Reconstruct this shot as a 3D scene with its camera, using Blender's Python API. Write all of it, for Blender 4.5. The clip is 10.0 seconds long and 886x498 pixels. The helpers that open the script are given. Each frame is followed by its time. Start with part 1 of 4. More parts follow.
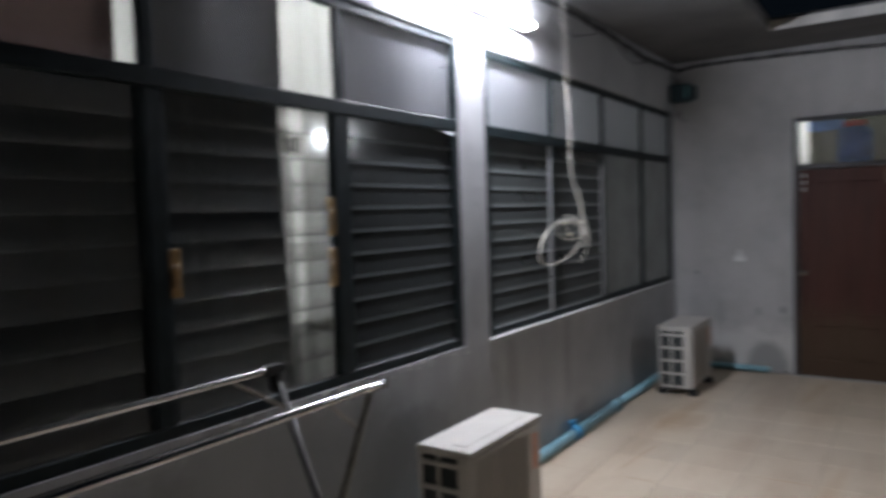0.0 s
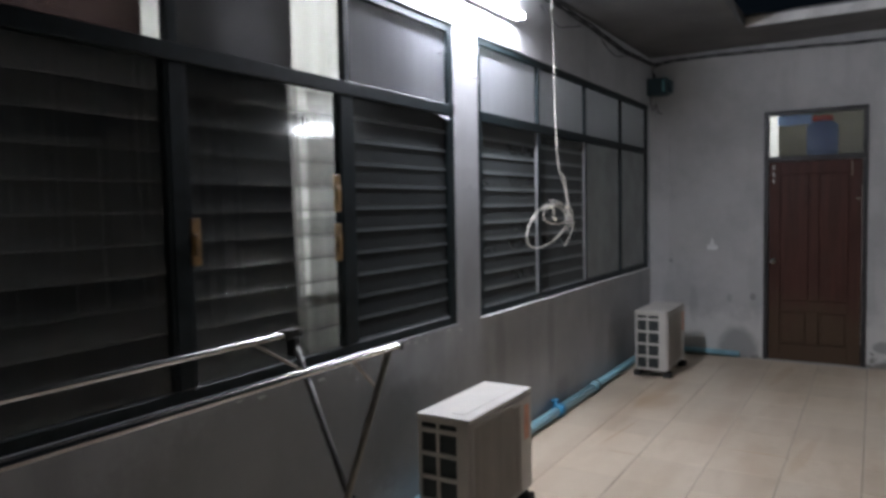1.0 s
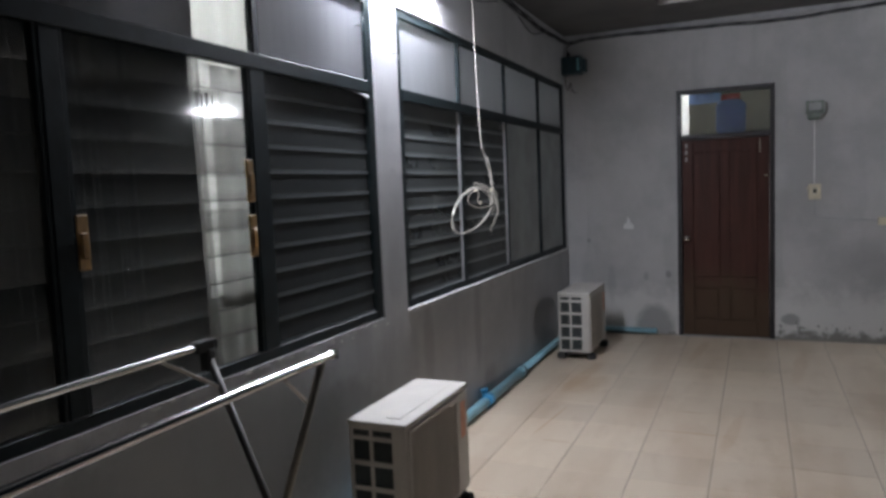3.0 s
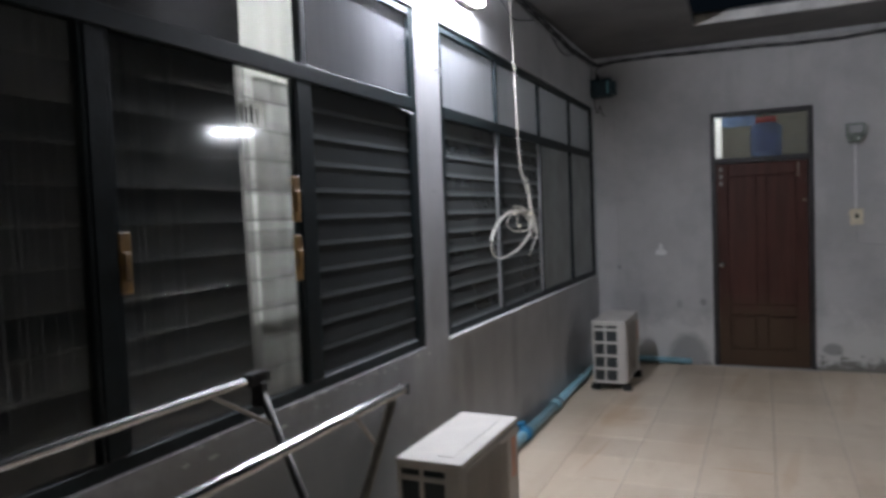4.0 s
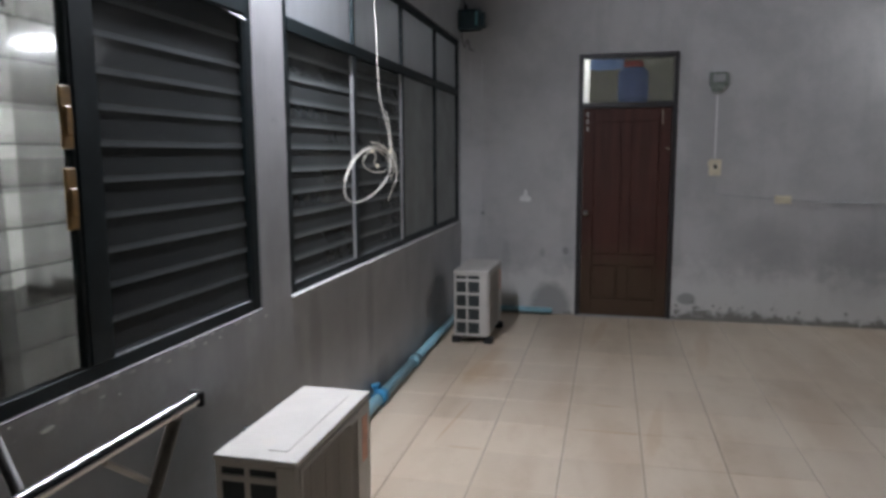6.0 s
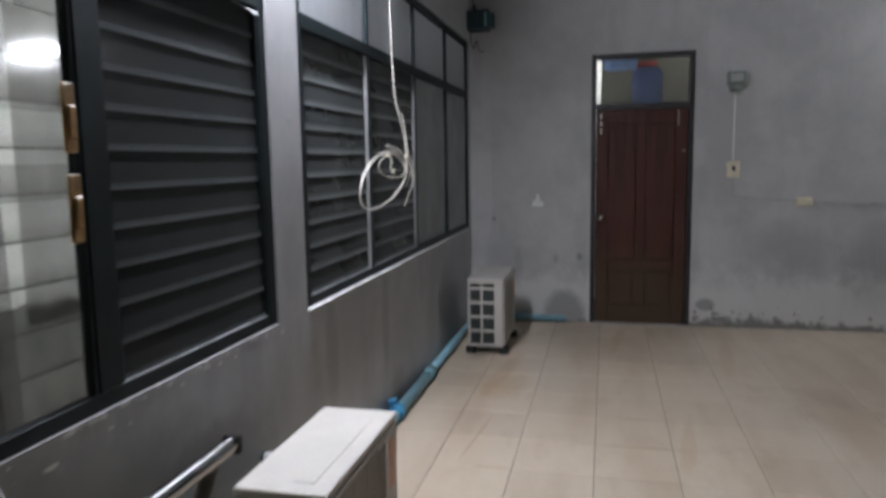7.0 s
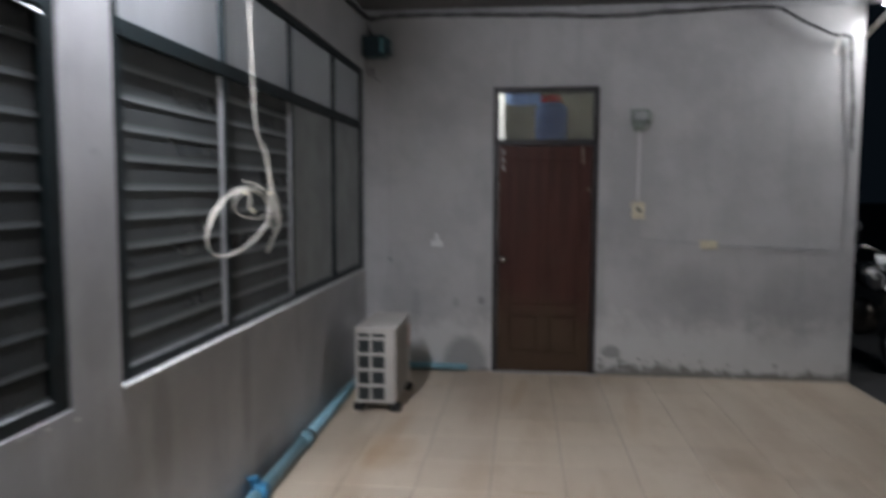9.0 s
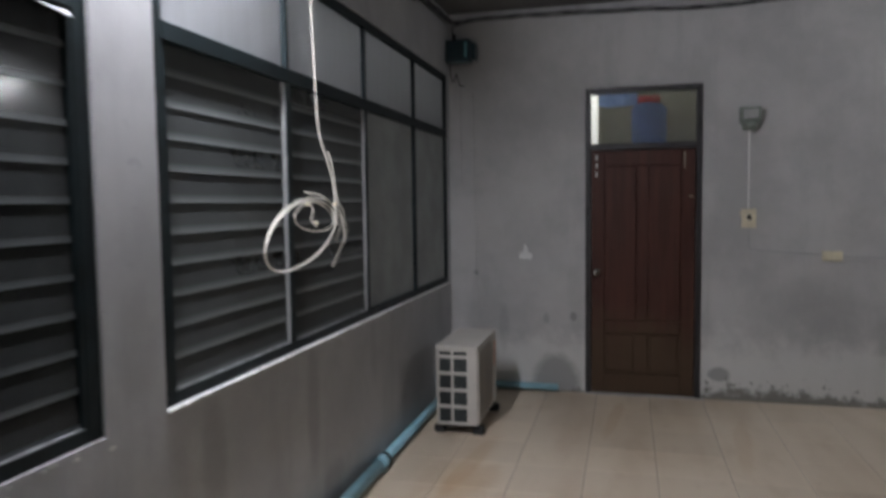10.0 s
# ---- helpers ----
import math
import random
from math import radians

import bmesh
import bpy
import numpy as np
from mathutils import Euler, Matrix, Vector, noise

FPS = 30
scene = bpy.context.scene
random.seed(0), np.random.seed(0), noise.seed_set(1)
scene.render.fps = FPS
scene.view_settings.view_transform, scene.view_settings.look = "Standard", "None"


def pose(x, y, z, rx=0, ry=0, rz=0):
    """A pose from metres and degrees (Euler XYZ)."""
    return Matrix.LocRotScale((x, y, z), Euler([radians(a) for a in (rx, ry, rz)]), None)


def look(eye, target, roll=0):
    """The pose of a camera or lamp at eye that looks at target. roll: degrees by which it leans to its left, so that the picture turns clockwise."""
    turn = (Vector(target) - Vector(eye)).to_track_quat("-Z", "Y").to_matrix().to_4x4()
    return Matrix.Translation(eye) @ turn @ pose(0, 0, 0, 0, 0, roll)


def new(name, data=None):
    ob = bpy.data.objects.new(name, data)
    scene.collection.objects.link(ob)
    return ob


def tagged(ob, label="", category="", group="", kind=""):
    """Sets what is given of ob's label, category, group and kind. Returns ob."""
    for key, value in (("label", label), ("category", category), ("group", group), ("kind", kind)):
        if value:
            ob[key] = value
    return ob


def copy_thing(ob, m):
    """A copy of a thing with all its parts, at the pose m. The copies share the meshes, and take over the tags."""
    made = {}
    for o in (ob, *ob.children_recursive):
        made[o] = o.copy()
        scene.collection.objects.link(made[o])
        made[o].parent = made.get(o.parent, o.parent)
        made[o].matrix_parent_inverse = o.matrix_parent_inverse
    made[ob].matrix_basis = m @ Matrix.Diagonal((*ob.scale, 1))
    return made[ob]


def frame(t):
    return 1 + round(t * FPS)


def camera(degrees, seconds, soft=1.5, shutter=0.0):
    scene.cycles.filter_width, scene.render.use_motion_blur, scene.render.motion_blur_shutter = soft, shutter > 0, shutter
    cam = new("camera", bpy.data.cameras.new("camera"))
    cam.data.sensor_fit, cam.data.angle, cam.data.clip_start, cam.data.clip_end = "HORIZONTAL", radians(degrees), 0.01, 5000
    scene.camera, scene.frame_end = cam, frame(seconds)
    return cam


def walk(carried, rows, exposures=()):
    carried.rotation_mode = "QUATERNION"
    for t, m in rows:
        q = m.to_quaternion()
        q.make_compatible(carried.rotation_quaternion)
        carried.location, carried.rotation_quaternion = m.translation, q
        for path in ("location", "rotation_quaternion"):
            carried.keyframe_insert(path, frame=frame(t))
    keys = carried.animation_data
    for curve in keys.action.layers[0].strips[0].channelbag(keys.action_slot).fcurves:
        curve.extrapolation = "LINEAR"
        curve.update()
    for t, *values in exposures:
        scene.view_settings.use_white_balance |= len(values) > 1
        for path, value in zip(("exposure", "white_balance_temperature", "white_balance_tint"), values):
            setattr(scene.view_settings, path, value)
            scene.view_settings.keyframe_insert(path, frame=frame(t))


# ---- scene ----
cam = camera(64.2, 10.0, soft=3.2, shutter=0.9)
PATH = [
    (0, (2.099, 0.599, 1.635), (0.981, 2.255, 1.537), -1.7),
    (0.5, (2.117, 0.529, 1.607), (1.187, 2.298, 1.523), -2.7),
    (0.7, (2.091, 0.477, 1.589), (1.139, 2.231, 1.474), -2.1),
    (1, (2.052, 0.399, 1.563), (1.009, 2.102, 1.448), -1.1),
    (1.3, (2.032, 0.352, 1.568), (0.99, 2.056, 1.47), -0.5),
    (1.5, (2.019, 0.321, 1.572), (0.966, 2.017, 1.447), -0.1),
    (1.7, (1.989, 0.373, 1.574), (0.962, 2.082, 1.427), -0.9),
    (2, (1.944, 0.452, 1.577), (1.014, 2.215, 1.418), -2.0),
    (2.5, (1.912, 0.573, 1.58), (1.029, 2.361, 1.433), -3.0),
    (2.7, (1.898, 0.569, 1.585), (1.068, 2.381, 1.413), -2.6),
    (3.8, (1.596, 0.692, 1.552), (0.797, 2.521, 1.434), -1.8),
    (4, (1.57, 0.696, 1.554), (0.742, 2.515, 1.462), -2.2),
    (4.2, (1.563, 0.76, 1.566), (0.716, 2.57, 1.459), -3.6),
    (4.4, (1.556, 0.825, 1.578), (0.808, 2.675, 1.434), -5.1),
    (4.5, (1.548, 0.868, 1.574), (0.846, 2.735, 1.427), -5.1),
    (4.6, (1.543, 0.908, 1.578), (0.855, 2.777, 1.397), -5.5),
    (4.8, (1.543, 0.968, 1.573), (0.858, 2.842, 1.448), -4.5),
    (5, (1.543, 1.028, 1.567), (0.826, 2.89, 1.435), -3.6),
    (5.2, (1.522, 1.076, 1.556), (0.82, 2.941, 1.408), -2.6),
    (5.3, (1.511, 1.099, 1.551), (0.833, 2.972, 1.388), -2.0),
    (5.5, (1.49, 1.147, 1.54), (0.893, 3.045, 1.335), -1.0),
    (6.8, (1.27, 1.34, 1.53), (0.876, 3.28, 1.249), -0.5),
    (7, (1.251, 1.388, 1.523), (0.803, 3.321, 1.275), -0.9),
    (7.2, (1.275, 1.45, 1.53), (0.848, 3.391, 1.311), -1.2),
    (7.3, (1.286, 1.481, 1.533), (0.856, 3.42, 1.306), -1.4),
    (7.5, (1.31, 1.543, 1.54), (0.907, 3.48, 1.25), -1.7),
    (7.7, (1.338, 1.588, 1.554), (0.927, 3.531, 1.329), -1.7),
    (8, (1.379, 1.655, 1.574), (0.959, 3.602, 1.399), -1.7),
    (8.4, (1.388, 1.735, 1.569), (0.989, 3.689, 1.423), -1.0),
    (8.5, (1.387, 1.755, 1.568), (1.026, 3.717, 1.428), -0.2),
    (8.6, (1.383, 1.786, 1.568), (1.04, 3.75, 1.413), 0.0),
    (8.7, (1.379, 1.818, 1.567), (1.05, 3.788, 1.456), 1.1),
    (8.8, (1.373, 1.853, 1.567), (1.066, 3.826, 1.449), 1.3),
    (8.9, (1.366, 1.89, 1.567), (1.11, 3.869, 1.439), 0.5),
    (9, (1.359, 1.928, 1.566), (1.139, 3.909, 1.402), 0.2),
    (9.1, (1.358, 1.956, 1.562), (1.174, 3.938, 1.387), 0.0),
    (9.2, (1.357, 1.984, 1.558), (1.134, 3.966, 1.415), 0.0),
    (9.3, (1.356, 2.013, 1.555), (1.056, 3.985, 1.458), -0.1),
    (9.5, (1.354, 2.069, 1.547), (0.894, 4.015, 1.491), -0.1),
    (10, (1.438, 2.232, 1.553), (0.934, 4.163, 1.423), -0.7),
]
walk(cam, [(t, look(eye, target, roll)) for t, eye, target, roll in PATH], [(0.0, 0.0, 6350, 10), (4.0, 0.02, 6350, 10), (5.5, 0.09, 6400, 10), (7.5, 0.13, 6370, 10), (8.5, 0.16, 6450, 10), (9.3, 0.16, 6500, 10), (10.0, 0.08, 6600, 10)])

# ---- world and lamps ----
world = bpy.data.worlds.new("night")
scene.world = world
world.use_nodes = True
world.node_tree.nodes["Background"].inputs[0].default_value = (0.10, 0.16, 0.24, 1)
world.node_tree.nodes["Background"].inputs[1].default_value = 0.02
TUBE_LIGHT = 850.0      # wall tube over the pier
PORCH_LIGHT = 400.0      # short tube under the eaves at the open side
ROOM_LIGHT = 520.0       # tube inside the room behind the louvres
STORE_LIGHT = 330.0     # tube in the store behind the door
CEIL = 3.10             # ceiling
NORTH = 8.0             # door wall
EAST = 4.06             # open edge of the porch
SOUTH = -2.0


# ---- materials ----
def nodes_of(name):
    m = bpy.data.materials.new(name)
    m.use_nodes = True
    nt = m.node_tree
    return m, nt, nt.nodes, nt.links, nt.nodes["Principled BSDF"]


def math_node(nt, op, a, b=None, clamp=False):
    n = nt.nodes.new("ShaderNodeMath")
    n.operation, n.use_clamp = op, clamp
    for i, v in enumerate((a, b)):
        if v is None:
            continue
        if isinstance(v, (int, float)):
            n.inputs[i].default_value = v
        else:
            nt.links.new(v, n.inputs[i])
    return n.outputs[0]


def noise_node(nt, vec, scale, detail=4.0, rough=0.6, stretch=None):
    if stretch:
        mp = nt.nodes.new("ShaderNodeMapping")
        mp.inputs["Scale"].default_value = stretch
        nt.links.new(vec, mp.inputs["Vector"])
        vec = mp.outputs[0]
    n = nt.nodes.new("ShaderNodeTexNoise")
    n.inputs["Scale"].default_value, n.inputs["Detail"].default_value, n.inputs["Roughness"].default_value = scale, detail, rough
    nt.links.new(vec, n.inputs["Vector"])
    return n.outputs["Fac"]


def mix_node(nt, fac, a, b):
    n = nt.nodes.new("ShaderNodeMix")
    n.data_type = "RGBA"
    for sock, v in ((n.inputs[0], fac), (n.inputs[6], a), (n.inputs[7], b)):
        if isinstance(v, (int, float)):
            sock.default_value = v
        elif isinstance(v, tuple):
            sock.default_value = (*v[:3], 1)
        else:
            nt.links.new(v, sock)
    return n.outputs[2]


def ramp_node(nt, fac, lo, hi):
    t = math_node(nt, "DIVIDE", math_node(nt, "SUBTRACT", fac, lo), hi - lo, True)
    return math_node(nt, "MULTIPLY", math_node(nt, "MULTIPLY", t, t), math_node(nt, "SUBTRACT", 3.0, math_node(nt, "MULTIPLY", t, 2.0)))


def bump_node(nt, bsdf, height, strength, dist=0.005):
    n = nt.nodes.new("ShaderNodeBump")
    n.inputs["Strength"].default_value, n.inputs["Distance"].default_value = strength, dist
    nt.links.new(height, n.inputs["Height"])
    nt.links.new(n.outputs[0], bsdf.inputs["Normal"])


def coords(nt, placed=False):
    if placed:
        return nt.nodes.new("ShaderNodeNewGeometry").outputs["Position"]
    return nt.nodes.new("ShaderNodeTexCoord").outputs["Object"]


def mat(name, base, rough=0.6, metal=0.0, var=0.18, scale=5.0, fine=70.0, bump=0.15, stain=None, per_object=0.0, placed=False, spec=0.5):
    """Base colour with large blotches and fine grain, roughness that wanders, and fine relief."""
    m, nt, nodes, links, b = nodes_of(name)
    v = coords(nt, placed)
    big, small = noise_node(nt, v, scale), noise_node(nt, v, fine, 3)
    dark = tuple(c * (1 - var) for c in base)
    light = tuple(min(1, c * (1 + var)) for c in base)
    col = mix_node(nt, ramp_node(nt, big, 0.3, 0.7), dark, light)
    col = mix_node(nt, math_node(nt, "MULTIPLY", ramp_node(nt, small, 0.45, 0.75), 0.35), col, tuple(c * (1 - 1.6 * var) for c in base))
    if stain:
        col = mix_node(nt, math_node(nt, "MULTIPLY", ramp_node(nt, noise_node(nt, v, scale * 2.3, 6), 0.55, 0.75), 0.7), col, stain)
    if per_object:
        info = nt.nodes.new("ShaderNodeObjectInfo")
        h = nt.nodes.new("ShaderNodeHueSaturation")
        links.new(math_node(nt, "ADD", math_node(nt, "MULTIPLY", info.outputs["Random"], 2 * per_object), 1 - per_object), h.inputs["Value"])
        links.new(col, h.inputs["Color"])
        col = h.outputs[0]
    links.new(col, b.inputs["Base Color"])
    swing = min(0.2, 1.2 * abs(rough - 0.29))
    links.new(math_node(nt, "ADD", math_node(nt, "MULTIPLY", big, swing), rough - swing / 2, True), b.inputs["Roughness"])
    b.inputs["Metallic"].default_value = metal
    b.inputs["Specular IOR Level"].default_value = spec
    if bump:
        bump_node(nt, b, small, bump, 0.002)
    return m


def glow(name, colour, strength):
    m, nt, nodes, links, b = nodes_of(name)
    b.inputs["Base Color"].default_value = (0.8, 0.8, 0.8, 1)
    b.inputs["Emission Color"].default_value = (*colour, 1)
    b.inputs["Emission Strength"].default_value = strength
    return m


def plaster(name, base, low_stains, spots):
    """Painted render: rain streaks, blotches, roller grain, stains and painted shade at spots (along, up, half width,
    half height, strength);
    damp and flaking paint by the floor where low_stains is set."""
    m, nt, nodes, links, b = nodes_of(name)
    v = coords(nt)
    sep = nt.nodes.new("ShaderNodeSeparateXYZ")
    links.new(v, sep.inputs[0])
    x, y, z = sep.outputs
    blot = noise_node(nt, v, 1.6, 6, 0.65)
    streak = noise_node(nt, v, 3.2, 5, 0.6, (1.0, 1.0, 0.16))
    grain = noise_node(nt, v, 110, 3)
    dark, light = tuple(c * 0.87 for c in base), tuple(c * 1.10 for c in base)
    col = mix_node(nt, ramp_node(nt, blot, 0.32, 0.68), dark, light)
    col = mix_node(nt, math_node(nt, "MULTIPLY", ramp_node(nt, streak, 0.48, 0.72), 0.42), col, tuple(c * 0.62 for c in base))
    scuff = noise_node(nt, v, 7, 8, 0.72)
    col = mix_node(nt, math_node(nt, "MULTIPLY", ramp_node(nt, scuff, 0.62, 0.72), 0.5), col, tuple(c * 0.6 for c in base))
    chips = ramp_node(nt, noise_node(nt, v, 21, 5, 0.6), 0.70, 0.735)
    col = mix_node(nt, math_node(nt, "MULTIPLY", chips, 0.6), col, (0.62, 0.62, 0.60))
    if low_stains:
        edge = noise_node(nt, v, 4.5, 6, 0.7)
        salt = math_node(nt, "SUBTRACT", math_node(nt, "ADD", math_node(nt, "MULTIPLY", edge, 0.75), 0.06), z)
        col = mix_node(nt, math_node(nt, "MULTIPLY", ramp_node(nt, salt, -0.14, 0.14), 0.62), col, (0.66, 0.65, 0.62))
        rag = noise_node(nt, v, 9, 8, 0.75)
        along = math_node(nt, "DIVIDE", math_node(nt, "SUBTRACT", x, 2.45), 0.60)
        near_door = ramp_node(nt, math_node(nt, "SUBTRACT", 1.0, math_node(nt, "MULTIPLY", along, along)), 0.0, 1.0)
        right = ramp_node(nt, x, 1.95, 2.05)
        skirt = math_node(nt, "ADD", math_node(nt, "MULTIPLY", right, 0.050), math_node(nt, "MULTIPLY", near_door, 0.030))
        damp = math_node(nt, "SUBTRACT", math_node(nt, "ADD", math_node(nt, "MULTIPLY", math_node(nt, "SUBTRACT", rag, 0.50), 0.42), skirt), z)
        col = mix_node(nt, math_node(nt, "MULTIPLY", ramp_node(nt, damp, -0.030, 0.030), 0.82), col, (0.125, 0.118, 0.10))
        holes = math_node(nt, "SUBTRACT", math_node(nt, "ADD", noise_node(nt, v, 13, 6, 0.65), math_node(nt, "MULTIPLY", near_door, 0.06)), math_node(nt, "MULTIPLY", math_node(nt, "ABSOLUTE", math_node(nt, "SUBTRACT", z, 0.12)), 1.1))
        col = mix_node(nt, math_node(nt, "MULTIPLY", math_node(nt, "MULTIPLY", ramp_node(nt, holes, 0.585, 0.625), right), 0.75), col, (0.15, 0.145, 0.13))
    ragged = noise_node(nt, v, 9, 8, 0.75)
    # Each oval darkens the paint, for stains and for painted shade
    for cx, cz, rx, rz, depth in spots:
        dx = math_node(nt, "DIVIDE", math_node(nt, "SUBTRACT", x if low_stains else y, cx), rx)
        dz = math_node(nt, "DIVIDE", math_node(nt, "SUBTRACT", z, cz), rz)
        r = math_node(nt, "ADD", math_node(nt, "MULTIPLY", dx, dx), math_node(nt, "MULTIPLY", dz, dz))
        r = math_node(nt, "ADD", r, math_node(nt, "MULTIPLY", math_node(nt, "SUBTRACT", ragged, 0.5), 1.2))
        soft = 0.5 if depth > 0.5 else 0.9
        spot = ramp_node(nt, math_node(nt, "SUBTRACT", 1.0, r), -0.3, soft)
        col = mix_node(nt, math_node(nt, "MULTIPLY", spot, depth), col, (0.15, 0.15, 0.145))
    links.new(col, b.inputs["Base Color"])
    b.inputs["Roughness"].default_value = 0.62 if low_stains else 0.46
    bump_node(nt, b, math_node(nt, "ADD", grain, math_node(nt, "MULTIPLY", scuff, 1.5)), 0.25, 0.004)
    return m


def tiles(name):
    """Glazed beige tile: slight shade from tile to tile, brownish scuffs drawn out along the porch, a soft sheen."""
    m, nt, nodes, links, b = nodes_of(name)
    v = coords(nt, True)
    info = nt.nodes.new("ShaderNodeObjectInfo")
    big = noise_node(nt, v, 0.9, 1, 0.5)
    drag = noise_node(nt, v, 3.2, 2, 0.5, (1.0, 0.18, 1.0))
    scuff = noise_node(nt, v, 7.0, 2, 0.5, (1.0, 0.35, 1.0))
    col = mix_node(nt, big, (0.47, 0.387, 0.29), (0.565, 0.481, 0.378))
    col = mix_node(nt, math_node(nt, "MULTIPLY", ramp_node(nt, drag, 0.40, 0.80), 0.75), col, (0.38, 0.29, 0.205))
    col = mix_node(nt, math_node(nt, "MULTIPLY", ramp_node(nt, scuff, 0.52, 0.85), 0.45), col, (0.36, 0.26, 0.17))
    dirt = noise_node(nt, v, 1.7, 6, 0.68, (1.0, 0.55, 1.0))
    col = mix_node(nt, math_node(nt, "MULTIPLY", ramp_node(nt, dirt, 0.50, 0.72), 0.55), col, (0.36, 0.275, 0.185))
    specks = noise_node(nt, v, 34, 3, 0.6)
    col = mix_node(nt, math_node(nt, "MULTIPLY", ramp_node(nt, specks, 0.66, 0.74), 0.5), col, (0.27, 0.20, 0.13))
    sep = nt.nodes.new("ShaderNodeSeparateXYZ")
    links.new(v, sep.inputs[0])
    for cx, cy, rx, ry, depth in ((0.57, 5.12, 0.012, 0.34, 0.55), (0.55, 6.3, 0.07, 0.55, 0.40), (1.35, 7.3, 0.05, 0.5, 0.35), (2.15, 6.9, 0.06, 0.6, 0.30), (0.85, 3.6, 0.05, 0.3, 0.30), (1.7, 5.2, 0.04, 0.5, 0.28), (1.45, 5.10, 0.20, 0.018, 0.40), (1.42, 5.52, 0.12, 0.015, 0.35), (0.62, 6.0, 0.16, 0.30, 0.35), (0.72, 4.72, 0.10, 0.02, 0.35)):
        dx = math_node(nt, "DIVIDE", math_node(nt, "SUBTRACT", math_node(nt, "SUBTRACT", sep.outputs[0], math_node(nt, "MULTIPLY", math_node(nt, "SUBTRACT", sep.outputs[1], cy), 0.11)), cx), rx)
        dy = math_node(nt, "DIVIDE", math_node(nt, "SUBTRACT", sep.outputs[1], cy), ry)
        r = math_node(nt, "ADD", math_node(nt, "ADD", math_node(nt, "MULTIPLY", dx, dx), math_node(nt, "MULTIPLY", dy, dy)), math_node(nt, "MULTIPLY", math_node(nt, "SUBTRACT", scuff, 0.5), 2.0))
        col = mix_node(nt, math_node(nt, "MULTIPLY", ramp_node(nt, math_node(nt, "SUBTRACT", 1.0, r), -0.2, 0.8), depth), col, (0.34, 0.21, 0.10))
    h = nt.nodes.new("ShaderNodeHueSaturation")
    links.new(math_node(nt, "ADD", math_node(nt, "MULTIPLY", info.outputs["Random"], 0.13), 0.925), h.inputs["Value"])
    links.new(col, h.inputs["Color"])
    links.new(h.outputs[0], b.inputs["Base Color"])
    links.new(math_node(nt, "ADD", math_node(nt, "MULTIPLY", drag, 0.12), 0.31), b.inputs["Roughness"])
    bump_node(nt, b, noise_node(nt, v, 14, 2), 0.05, 0.002)
    return m


def glass(name, tint, dust, dust_colour, rough=0.05, lip_light=0.0, gloss_top=0.50, coated=False, mirror=0.045, swing=1.0, base=0.03, lip_light_top=0.0):
    """A thin pane with a film of dust and a mirror gloss: mostly clear, or nearly opaque with dark tint and grime where
    coated. Light along a slat's lower edge is painted in as paler film.
    """
    m, nt, nodes, links, b = nodes_of(name)
    nodes.remove(b)
    out = nodes["Material Output"]
    v = coords(nt)
    clear = nodes.new("ShaderNodeBsdfTransparent")
    clear.inputs[0].default_value = (*tint, 1)
    film = nodes.new("ShaderNodeBsdfDiffuse")
    links.new(mix_node(nt, noise_node(nt, v, 6, 6), tuple(c * 0.85 for c in dust_colour), dust_colour), film.inputs[0])
    gloss = nodes.new("ShaderNodeBsdfGlossy")
    gloss.inputs["Roughness"].default_value = rough
    one, two = nodes.new("ShaderNodeMixShader"), nodes.new("ShaderNodeMixShader")
    amount = math_node(nt, "ADD", math_node(nt, "MULTIPLY", ramp_node(nt, noise_node(nt, v, 3, 7, 0.7), 0.1, 0.9), 0.6 * dust), 0.7 * dust, True)
    info = nodes.new("ShaderNodeObjectInfo")
    amount = math_node(nt, "MULTIPLY", amount, math_node(nt, "ADD", math_node(nt, "MULTIPLY", info.outputs["Random"], swing), 1.0 - swing / 2), True)
    wave = nodes.new("ShaderNodeBump")
    wave.inputs["Strength"].default_value, wave.inputs["Distance"].default_value = 0.06, 0.002
    links.new(noise_node(nt, v, 10, 2, 0.5, (1.0, 1.0, 0.25)), wave.inputs["Height"])
    links.new(wave.outputs[0], gloss.inputs["Normal"])
    # Light caught by each slat's lower lip, painted as a paler gradient
    if lip_light:
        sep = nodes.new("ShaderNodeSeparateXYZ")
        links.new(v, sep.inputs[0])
        amount = math_node(nt, "ADD", amount, math_node(nt, "MULTIPLY", ramp_node(nt, math_node(nt, "MULTIPLY", sep.outputs[2], -1.0), lip_light_top, 0.052), lip_light), True)
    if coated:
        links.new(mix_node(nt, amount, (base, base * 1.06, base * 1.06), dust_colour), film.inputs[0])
        one.inputs[0].default_value = 0.85
    else:
        links.new(amount, one.inputs[0])
    links.new(clear.outputs[0], one.inputs[1])
    links.new(film.outputs[0], one.inputs[2])
    lw = nodes.new("ShaderNodeLayerWeight")
    lw.inputs["Blend"].default_value = 0.5
    sheen = math_node(nt, "ADD", math_node(nt, "MULTIPLY", math_node(nt, "POWER", lw.outputs["Facing"], 4.0), gloss_top), mirror)
    links.new(sheen, two.inputs[0])
    links.new(one.outputs[0], two.inputs[1])
    links.new(gloss.outputs[0], two.inputs[2])
    links.new(two.outputs[0], out.inputs["Surface"])
    return m


